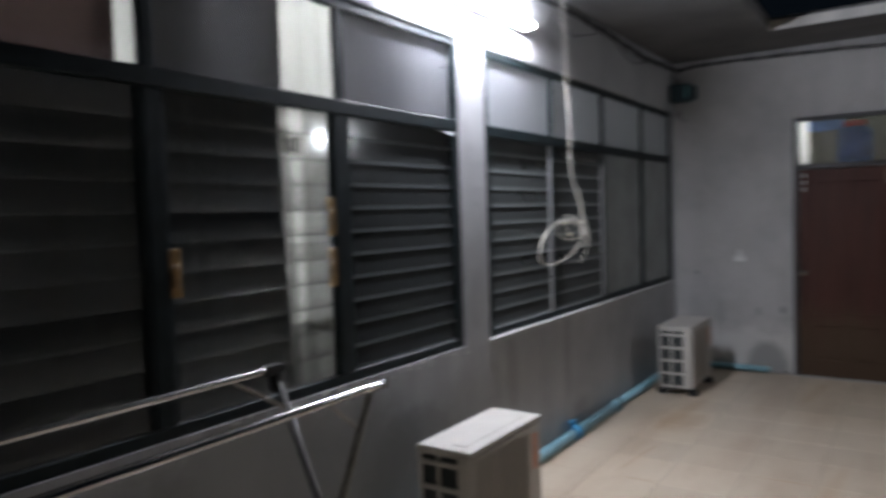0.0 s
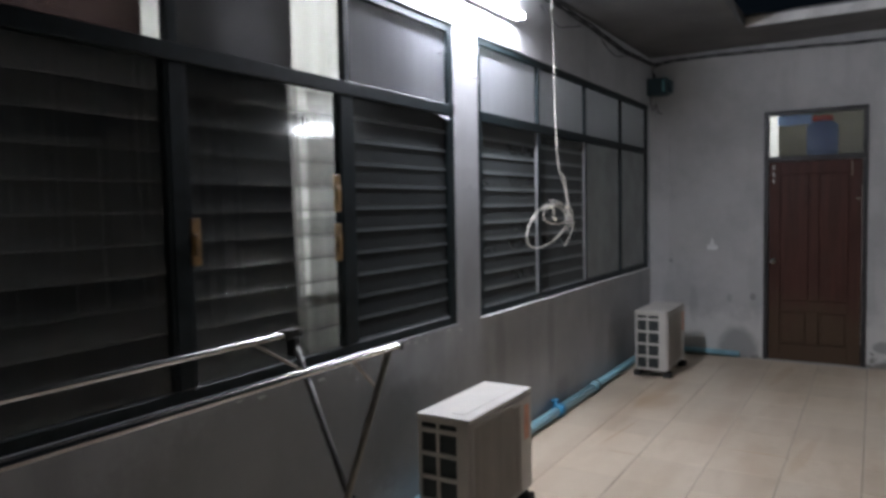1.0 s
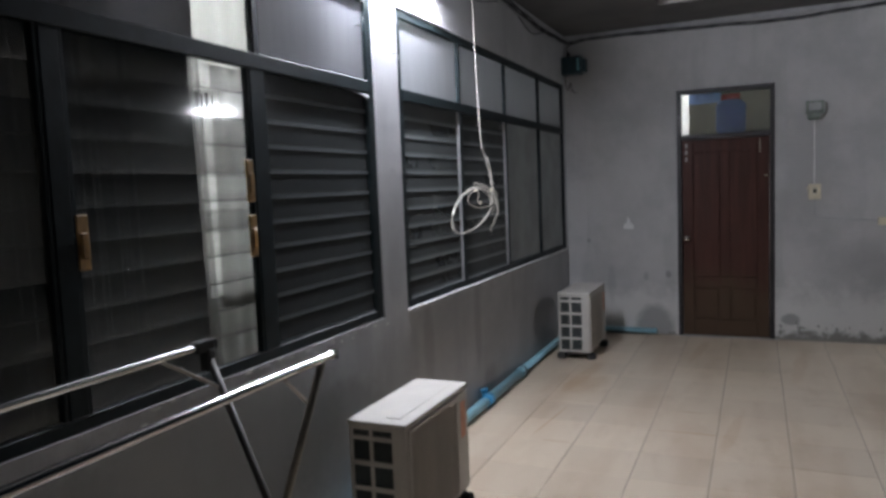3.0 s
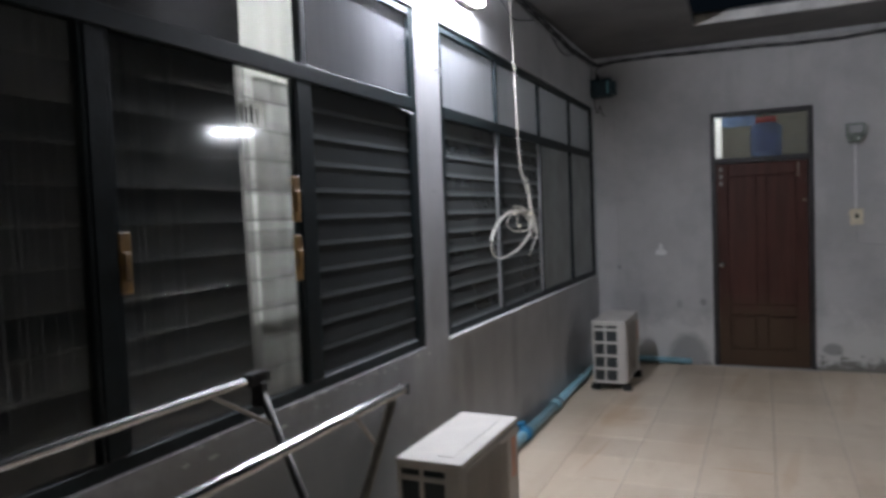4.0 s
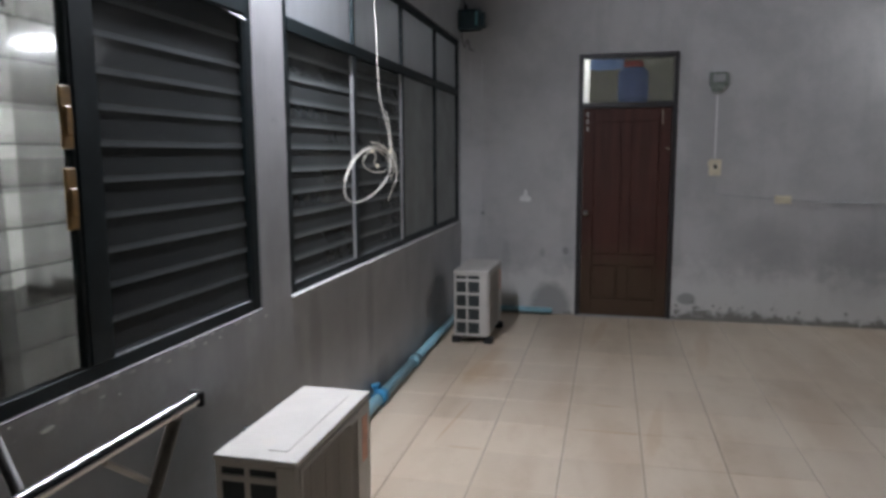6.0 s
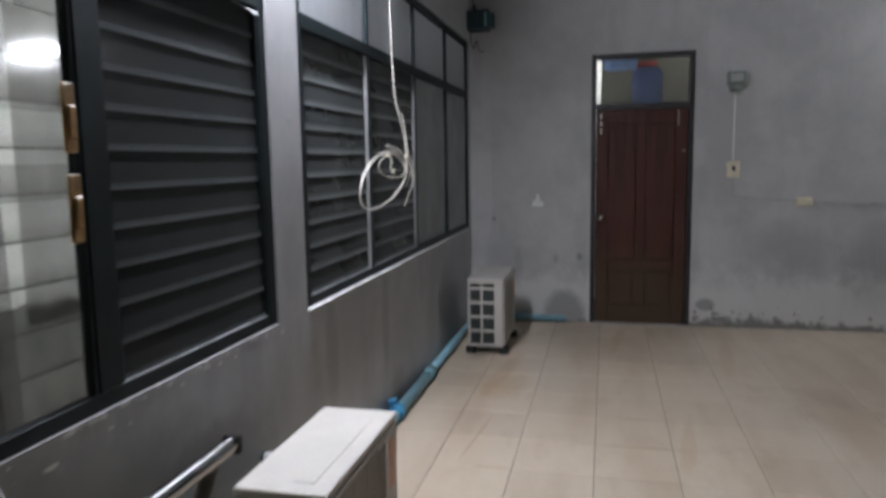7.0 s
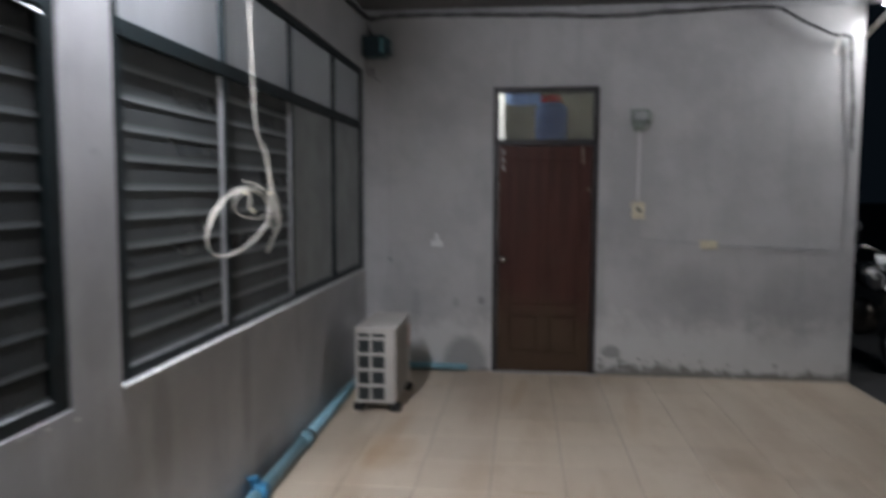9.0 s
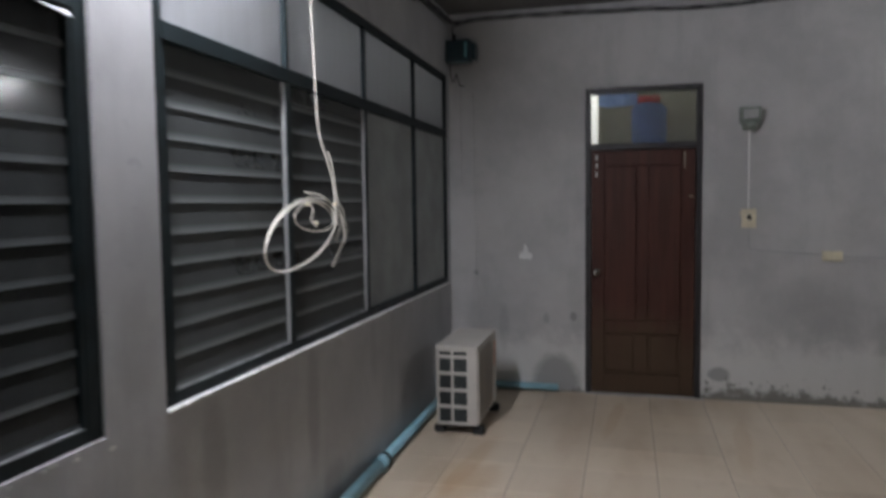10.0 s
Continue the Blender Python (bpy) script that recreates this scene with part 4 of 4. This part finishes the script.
part("drop", sweep(bmesh.new(), smooth([fp(0.012, 1.785, 0.006), fp(-0.008, 1.72, 0.01), fp(-0.03, 1.62, 0.008), fp(-0.055, 1.52, 0.01), fp(-0.085, 1.42, 0.01), fp(-0.06, 1.35, 0.0), fp(-0.005, 1.275, 0.0)]), 0.0031, 8), M_WIRE, flex, "", True)
for c, z, a, b, tilt, r, ph in ((0.19, 1.425, 0.225, 0.125, -0.42, 0.0036, 0.4), (0.185, 1.43, 0.232, 0.13, -0.44, 0.0029, 1.2), (0.10, 1.50, 0.118, 0.062, 0.10, 0.0029, 0.0)):
    pts = []
    for i in range(41):
        t = 2 * math.pi * i / 40
        u, w = a * math.cos(t), b * math.sin(t)
        pts.append(fp(c + u * math.cos(tilt) - w * math.sin(tilt), z + u * math.sin(tilt) + w * math.cos(tilt), 0.012 * math.sin(2 * t + ph)))
    part("coil", sweep(bmesh.new(), pts, r, 8), M_WIRE, flex, "", True)
part("tail", sweep(bmesh.new(), smooth([fp(-0.02, 1.54), fp(0.03, 1.575, 0.01), fp(0.09, 1.597, 0.012), fp(0.165, 1.605, 0.01)]), 0.0031, 8), M_WIRE, flex, "", True)
part("tail", sweep(bmesh.new(), smooth([fp(-0.045, 1.53, 0.008), fp(-0.07, 1.44, 0.012), fp(-0.082, 1.385, 0.01)]), 0.0031, 8), M_WIRE, flex, "", True)
part("tail", sweep(bmesh.new(), smooth([fp(-0.05, 1.53), fp(-0.095, 1.48), fp(-0.112, 1.44), fp(-0.09, 1.38)]), 0.0020, 8), M_WIRE, flex, "", True)
part("tail", sweep(bmesh.new(), smooth([fp(0.15, 1.57, 0.01), fp(0.125, 1.53, 0.014), fp(0.135, 1.49, 0.012), fp(0.10, 1.455, 0.01)]), 0.0029, 8), M_WIRE, flex, "", True)
part("tail", sweep(bmesh.new(), smooth([fp(-0.03, 1.58), fp(-0.075, 1.53, 0.010), fp(-0.090, 1.47), fp(-0.085, 1.41, 0.012)]), 0.0029, 8), M_WIRE, flex, "", True)
part("tail", sweep(bmesh.new(), smooth([fp(-0.03, 1.56, 0.012), fp(-0.02, 1.50, 0.015), fp(-0.05, 1.45, 0.010), fp(-0.03, 1.39)]), 0.0034, 8), M_WIRE, flex, "", True)
part("binding", sweep(bmesh.new(), smooth([fp(-0.02, 1.575, 0.014), fp(-0.06, 1.55, -0.012), fp(-0.015, 1.525, 0.016), fp(-0.065, 1.50, -0.012), fp(-0.02, 1.48, 0.014)]), 0.0034, 8), M_WIRE, flex, "", True)
for s0, z0 in ((0.105, 1.475), (-0.02, 1.555), (0.155, 1.555)):
    x0, y0, z0 = fp(s0, z0, 0.012)
    part("wire_end", boxed(x0 - 0.006, x0 + 0.006, y0 - 0.010, y0 + 0.010, z0 - 0.007, z0 + 0.007, bevel=0.002), M_CREAM, flex, "small pinkish cream connector")


# ---- cables and fittings on the walls ----
def cable(name, points, r, material, label, strands=1):
    c = thing(name, (0, 0, 0), label, "cable")
    for k in range(strands):
        pts = [Vector(p) + Vector((0, 0, 0)) for p in points]
        line_pts = smooth(pts, 10)
        if strands > 1:
            line_pts = [q + Vector((0.010 * math.sin(i * 0.31 + 2.1 * k), 0.008 * math.sin(i * 0.23 + k), 0.011 * math.cos(i * 0.27 + 2.1 * k))) for i, q in enumerate(line_pts)]
        part("strand", sweep(bmesh.new(), line_pts, r, 7), material, c, "", True)
    return c


cable("wall_cable", [(0.03, 1.0, 3.05), (0.03, 3.0, 3.04), (0.03, 4.6, 3.035), (0.03, 5.4, 3.05), (0.03, 6.2, 3.035), (0.03, 7.0, 3.00), (0.035, 7.5, 3.015), (0.04, 7.93, 3.02)], 0.008, M_BLACK, "black cables running along the top of the window wall", 3)
# Sheath colour is lightened for the lamp shining on this bundle
cable("wall_cable", [(0.04, NORTH - 0.04, 3.02), (0.35, NORTH - 0.035, 3.04), (0.9, NORTH - 0.035, 3.035), (1.5, NORTH - 0.035, 3.02), (2.1, NORTH - 0.035, 3.00), (2.6, NORTH - 0.035, 3.025), (3.3, NORTH - 0.04, 3.045), (3.55, NORTH - 0.05, 2.93), (3.78, NORTH - 0.06, 2.82), (3.93, NORTH - 0.05, 2.80)], 0.0055, M_LITCABLE, "dark cable bundle, greyed for lamp light, sagging along the door wall", 3)
cable("lamp_cord", [(3.86, NORTH - 0.02, 2.765), (3.80, 7.915, 2.68), (3.80, 7.865, 2.645), (3.90, 7.82, 2.70), (4.07, 7.775, 2.88), (4.205, 7.755, 3.06)], 0.007, M_WIRE, "white cord from the wall to the lamp under the eaves")
cable("wall_cable", [(3.93, NORTH - 0.04, 2.80), (3.955, NORTH - 0.03, 2.6), (3.965, NORTH - 0.03, 2.35), (3.985, NORTH - 0.03, 2.1), (3.98, NORTH - 0.03, 1.9)], 0.006, M_BLACK, "black cables dropping down the end of the door wall", 2)
for k, y in enumerate((5.6, 6.9)):
    cable("wall_cable", [(0.022, y - 0.5, 2.98), (0.02, y - 0.2, 2.90 + 0.02 * k), (0.02, y, 2.93), (0.02, y + 0.3, 3.0)], 0.004, M_BLACK, "thin slack black wire on the window wall")

cornerbox = thing("junction_box", (0.0, NORTH, 2.78), "dark teal junction box in the corner under the ceiling", "junction box")
part("box_body", boxed(0.004, 0.205, -0.13, -0.004, -0.09, 0.09, bevel=0.012, seg=2), M_TEAL, cornerbox)
part("box_lid", boxed(0.02, 0.19, -0.142, -0.13, -0.075, 0.075, bevel=0.005), M_TEAL, cornerbox)
part("latch", boxed(0.168, 0.186, -0.147, -0.142, -0.06, 0.06), M_CYAN, cornerbox, "pale cyan latch")
part("cable_gland", rod(bmesh.new(), (0.06, -0.06, 0.09), (0.06, -0.06, 0.14), 0.016, 12), M_BLACK, cornerbox, "", True)
part("loose_wire", sweep(bmesh.new(), smooth([(0.06, -0.06, 0.13), (0.05, -0.07, 0.19), (0.10, -0.06, 0.22), (0.17, -0.05, 0.235)]), 0.005, 6), M_BLACK, cornerbox, "", True)
part("side_housing", boxed(0.205, 0.245, -0.11, -0.01, -0.07, 0.06, bevel=0.010, seg=2), M_TEAL, cornerbox)
part("loose_wire", sweep(bmesh.new(), smooth([(0.03, -0.05, -0.09), (0.025, -0.05, -0.16), (0.05, -0.05, -0.24), (0.075, -0.04, -0.17), (0.10, -0.04, -0.26), (0.14, -0.03, -0.27)]), 0.004, 6), M_BLACK, cornerbox, "", True)

lampbox = thing("emergency_light", (2.325, NORTH, 2.165), "grey-green plastic emergency light box on the door wall", "emergency light")
part("box_body", boxed(-0.076, 0.076, -0.075, -0.003, -0.045, 0.075, bevel=0.012, seg=2), M_GREYP, lampbox)
part("lens", boxed(-0.05, 0.05, -0.082, -0.075, -0.01, 0.055, bevel=0.006), M_PLAIN, lampbox, "grey lens")
b2 = bmesh.new()
bmesh.ops.create_cone(b2, cap_ends=True, segments=20, radius1=0.045, radius2=0.06, depth=0.05)
part("base", add(bmesh.new(), b2, Matrix.Translation((-0.01, -0.05, -0.07)) @ Matrix.Diagonal((1, 0.7, 1, 1))), M_GREYP, lampbox, "", True)

part_holder = thing("conduit", (2.325, NORTH, 0), "thin white conduit down to the switch", "conduit")
part("conduit_run", boxed(-0.006, 0.006, -0.012, -0.002, 1.485, 2.09, bevel=0.002), M_WHITE, part_holder)
switch = thing("wall_switch", (2.328, NORTH, 1.41), "cream plastic wall switch with a black rocker", "switch")
part("plate", boxed(-0.052, 0.052, -0.032, -0.002, -0.072, 0.072, bevel=0.006, seg=2), M_CREAM, switch)
part("rocker", boxed(-0.014, 0.016, -0.038, -0.032, -0.012, 0.026, bevel=0.003), M_BLACK, switch, "black rocker")
part("knockout", boxed(-0.064, -0.052, -0.025, -0.006, 0.02, 0.045, bevel=0.002), M_CREAM, switch)
cable("surface_wire", [(2.33, NORTH - 0.006, 1.338), (2.332, NORTH - 0.006, 1.25), (2.335, NORTH - 0.006, 1.185), (2.365, NORTH - 0.006, 1.168), (2.6, NORTH - 0.006, 1.15), (2.84, NORTH - 0.006, 1.135)], 0.005, M_PLAIN, "grey painted surface wire between the switch and the socket box")
sock = thing("socket_box", (2.905, NORTH, 1.128), "small cream plastic junction box on the door wall", "junction box")
part("box_body", boxed(-0.068, 0.068, -0.035, -0.002, -0.036, 0.036, bevel=0.006, seg=2), M_CREAM, sock)
part("cover", boxed(-0.056, 0.056, -0.039, -0.035, -0.027, 0.027, bevel=0.002), M_CREAM, sock)
cable("surface_wire", [(2.975, NORTH - 0.006, 1.122), (3.2, NORTH - 0.006, 1.118), (3.5, NORTH - 0.006, 1.108), (3.86, NORTH - 0.006, 1.095)], 0.005, M_PLAIN, "grey painted surface wire running on from the junction box")
cable("surface_wire", [(3.982, NORTH - 0.006, 1.9), (3.975, NORTH - 0.006, 1.5), (3.965, NORTH - 0.006, 1.08)], 0.009, M_WALL_N, "painted over conduit at the end of the door wall")
cable("surface_wire", [(0.205, NORTH - 0.005, 2.45), (0.207, NORTH - 0.005, 2.0), (0.215, NORTH - 0.005, 1.5), (0.218, NORTH - 0.005, 0.99)], 0.005, M_WALL_N, "painted over surface wire on the door wall")
cable("surface_wire", [(0.095, NORTH - 0.005, 2.5), (0.10, NORTH - 0.005, 2.2), (0.10, NORTH - 0.005, 1.7)], 0.004, M_WALL_N, "painted over thin wire on the door wall")

b2 = bmesh.new()
b2.faces.new([b2.verts.new((x, z, 0)) for x, z in ((-0.05, -0.035), (0.045, -0.04), (0.06, -0.005), (0.025, 0.02), (0.008, 0.075), (-0.008, 0.08), (-0.018, 0.03), (-0.05, 0.005))])
bmesh.ops.rotate(b2, cent=(0, 0, 0), matrix=Matrix.Rotation(math.pi / 2, 3, "X"), verts=b2.verts)
r = bmesh.ops.extrude_face_region(b2, geom=b2.faces[:])
bmesh.ops.translate(b2, vec=(0, -0.003, 0), verts=[g for g in r["geom"] if isinstance(g, bmesh.types.BMVert)])
patch = tagged(part("plaster_patch", b2, M_WHITE), "small white filler patch on the grey wall", "wall patch")
patch.matrix_basis = pose(0.632, NORTH - 0.0005, 1.125)
bm = bmesh.new()
for k in range(46):
    y = random.uniform(2.2, 3.95) if k < 34 else random.uniform(4.2, 7.5)
    z = SILL - 0.004 - abs(random.gauss(0, 0.012)) if k % 3 else SILL - random.uniform(0.015, 0.07)
    n, r0 = 7, random.uniform(0.004, 0.016)
    ring_v = [(y + 1.8 * r0 * random.uniform(0.5, 1.1) * math.cos(t), z + 0.55 * r0 * random.uniform(0.5, 1.1) * math.sin(t)) for t in [2 * math.pi * i / n for i in range(n)]]
    front = [bm.verts.new((0.0016, a, b)) for a, b in ring_v]
    back = [bm.verts.new((0.0003, a, b)) for a, b in ring_v]
    bm.faces.new(front)
    for i in range(n):
        bm.faces.new((front[i], back[i], back[(i + 1) % n], front[(i + 1) % n]))
tagged(part("paint_flakes", bm, M_SILLW), "pale chipped paint flakes under the window sills", "paint flakes", "", "stuff")
latch = thing("window_hook", (-0.010, 3.78, 2.42), "small dark wire hook on the top pane", "hook")
part("hook", sweep(bmesh.new(), smooth([(-0.018, 0, 0.0), (0.02, 0.0, 0.0), (0.03, 0.0, 0.02), (0.024, 0.0, 0.04)]), 0.003, 8), M_ALU, latch, "", True)
hook = thing("wall_hook", (0.0, 4.13, 2.33), "small grey wire hook on the pier", "hook")
part("hook", sweep(bmesh.new(), smooth([(0.001, 0, 0.0), (0.03, 0.0, 0.0), (0.035, 0.0, -0.02), (0.03, 0.0, -0.035), (0.022, 0, -0.04)]), 0.0025, 8), M_ALU, hook, "", True)
part("plate", boxed(0.0005, 0.003, -0.012, 0.012, -0.006, 0.006, bevel=0.001), M_ALU, hook)


# ---- motorcycle in the dark beyond the wall's end ----
bike = thing("motorcycle", pose(4.60, 8.95, -0.06, 0, 0, 6), "black motorcycle with chromed fittings parked in the dark yard", "motorcycle")


def wheel(y, label):
    pts = [(0, y + 0.27 * math.cos(t), 0.31 + 0.27 * math.sin(t)) for t in [2 * math.pi * i / 32 for i in range(33)]]
    tyre = part("wheel", sweep(bmesh.new(), pts, 0.042, 10), M_RUBBER, bike, label, True)
    pts = [(0, y + 0.225 * math.cos(t), 0.31 + 0.225 * math.sin(t)) for t in [2 * math.pi * i / 32 for i in range(33)]]
    part("rim", sweep(bmesh.new(), pts, 0.014, 8), M_CHROME, tyre, "", True)
    bm = rod(bmesh.new(), (-0.05, y, 0.31), (0.05, y, 0.31), 0.03, 14)
    for i in range(10):
        t = 2 * math.pi * i / 10
        rod(bm, (0, y, 0.31), (0, y + 0.22 * math.cos(t), 0.31 + 0.22 * math.sin(t)), 0.005, 5)
    part("hub", bm, M_DULL, tyre, "", True)


wheel(-0.60, "front wheel")
wheel(0.62, "rear wheel")


def lump(name, at, size, material, label="", squash=1.0):
    b2 = bmesh.new()
    bmesh.ops.create_uvsphere(b2, u_segments=20, v_segments=12, radius=1)
    m = Matrix.Translation(at) @ Matrix.Diagonal((*size, 1))
    return part(name, add(bmesh.new(), b2, m), material, bike, label, True)


lump("tank", (0, -0.05, 0.86), (0.13, 0.26, 0.12), M_PAINTB)
lump("front_fairing", (0, -0.42, 0.90), (0.15, 0.13, 0.20), M_PAINTB, "black front fairing")
lump("front_mudguard", (0, -0.62, 0.56), (0.065, 0.24, 0.07), M_PAINTB)
lump("engine", (0, 0.02, 0.46), (0.14, 0.22, 0.18), M_DULL, "dark engine")
lump("tail_fairing", (0, 0.62, 0.82), (0.10, 0.24, 0.08), M_PAINTB)
b2 = bmesh.new()
bmesh.ops.create_cone(b2, cap_ends=True, segments=20, radius1=0.10, radius2=0.03, depth=0.16)
part("headlamp", add(bmesh.new(), b2, Matrix.Translation((-0.04, -0.55, 0.93)) @ Matrix.Rotation(math.radians(-25), 4, "X")), M_GLOSSW, bike, "white headlamp cowl", True)
# White panels added where the dark bike only shows bright glints
for at, size, tilt in (((-0.20, -0.56, 1.05), (0.055, 0.012, 0.045), -50), ((-0.27, -0.52, 0.94), (0.045, 0.012, 0.02), -45), ((-0.24, -0.50, 0.90), (0.018, 0.012, 0.035), -35), ((-0.12, -0.56, 0.80), (0.05, 0.012, 0.022), -40), ((0.0, -0.58, 0.79), (0.04, 0.012, 0.02), -40)):
    panel = boxed(-size[0], size[0], -size[1], size[1], -size[2], size[2], bevel=0.008, seg=2)
    bmesh.ops.transform(panel, matrix=Matrix.Translation(at) @ Matrix.Rotation(math.radians(tilt), 4, "X"), verts=panel.verts)
    part("glint_panel", panel, M_GLOSSW, bike, "small white panel added for a bright glint")
lump("side_cover", (-0.13, -0.34, 0.86), (0.035, 0.16, 0.10), M_SILVER, "silver side cover")
lump("side_cover", (0.13, -0.34, 0.86), (0.035, 0.16, 0.10), M_SILVER, "silver side cover")
lump("indicator", (-0.17, -0.50, 0.98), (0.055, 0.03, 0.035), M_LENS)
lump("indicator", (0.17, -0.50, 0.94), (0.035, 0.03, 0.025), M_REDL)
part("seat", boxed(-0.12, 0.12, 0.15, 0.72, 0.84, 0.92, bevel=0.03, seg=3), M_RUBBER, bike, "black seat")
part("handlebar", sweep(bmesh.new(), smooth([(-0.34, -0.20, 1.10), (-0.20, -0.30, 1.14), (-0.06, -0.38, 1.08), (0.06, -0.38, 1.08), (0.20, -0.30, 1.14), (0.34, -0.20, 1.10)]), 0.013, 8), M_CHROME, bike, "chromed handlebar", True)
for s in (-1, 1):
    part("grip", rod(bmesh.new(), (s * 0.36, -0.19, 1.10), (s * 0.26, -0.26, 1.12), 0.019, 12), M_RUBBER, bike, "", True)
    mir = part("mirror_stalk", sweep(bmesh.new(), smooth([(s * 0.22, -0.28, 1.14), (s * 0.25, -0.31, 1.24), (s * 0.30, -0.32, 1.30)]), 0.006, 6), M_CHROME, bike, "", True)
    b2 = bmesh.new()
    bmesh.ops.create_uvsphere(b2, u_segments=16, v_segments=10, radius=1)
    part("mirror", add(bmesh.new(), b2, Matrix.Translation((s * 0.32, -0.325, 1.33)) @ Matrix.Diagonal((0.07, 0.02, 0.045, 1))), M_LENS, mir, "", True)
    part("fork", rod(bmesh.new(), (s * 0.07, -0.60, 0.31), (s * 0.07, -0.40, 1.04), 0.018, 10), M_CHROME, bike, "", True)
    part("swing_arm", rod(bmesh.new(), (s * 0.07, 0.62, 0.31), (s * 0.07, 0.15, 0.40), 0.016, 8), M_DULL, bike)
part("exhaust", sweep(bmesh.new(), smooth([(0.12, -0.1, 0.36), (0.15, 0.15, 0.28), (0.16, 0.45, 0.34), (0.16, 0.75, 0.42)]), 0.035, 10), M_CHROME, bike, "chromed exhaust", True)
part("stand", rod(bmesh.new(), (-0.05, 0.1, 0.32), (-0.22, 0.16, 0.0), 0.012, 8), M_DULL, bike)
part("frame_tube", sweep(bmesh.new(), smooth([(0, -0.38, 0.98), (0, -0.28, 0.6), (0, 0.0, 0.30), (0, 0.3, 0.36), (0, 0.5, 0.78)]), 0.022, 8), M_DULL, bike, "", True)

# ---- floor tiles ----
TILE = 0.40
tile_mesh = mesh_of("tile", boxed(-TILE / 2 + 0.0022, TILE / 2 - 0.0022, -TILE / 2 + 0.0014, TILE / 2 - 0.0014, -0.012, 0.0, bevel=0.0012), M_TILE)
OX, OY = 0.411, 4.705
for i in range(-1, 10):
    for j in range(-17, 9):
        x0, x1 = OX + (i - 0) * TILE, OX + (i + 1) * TILE
        y0, y1 = OY + j * TILE, OY + (j + 1) * TILE
        cx0, cx1, cy0, cy1 = max(x0, 0.001), min(x1, EAST), max(y0, SOUTH), min(y1, NORTH - 0.001)
        if cx1 - cx0 < 0.03 or cy1 - cy0 < 0.05:
            continue
        if (cx0, cx1, cy0, cy1) == (x0, x1, y0, y1):
            shared("tile", tile_mesh, floor, pose((x0 + x1) / 2, (y0 + y1) / 2, random.uniform(-0.0006, 0.0006), 0, 0, random.choice((0, 180))))
        else:
            part("tile", boxed(cx0 + 0.0022, cx1 - 0.0022, cy0 + 0.0014, cy1 - 0.0014, -0.012, 0.0, bevel=0.0012), M_TILE, floor)
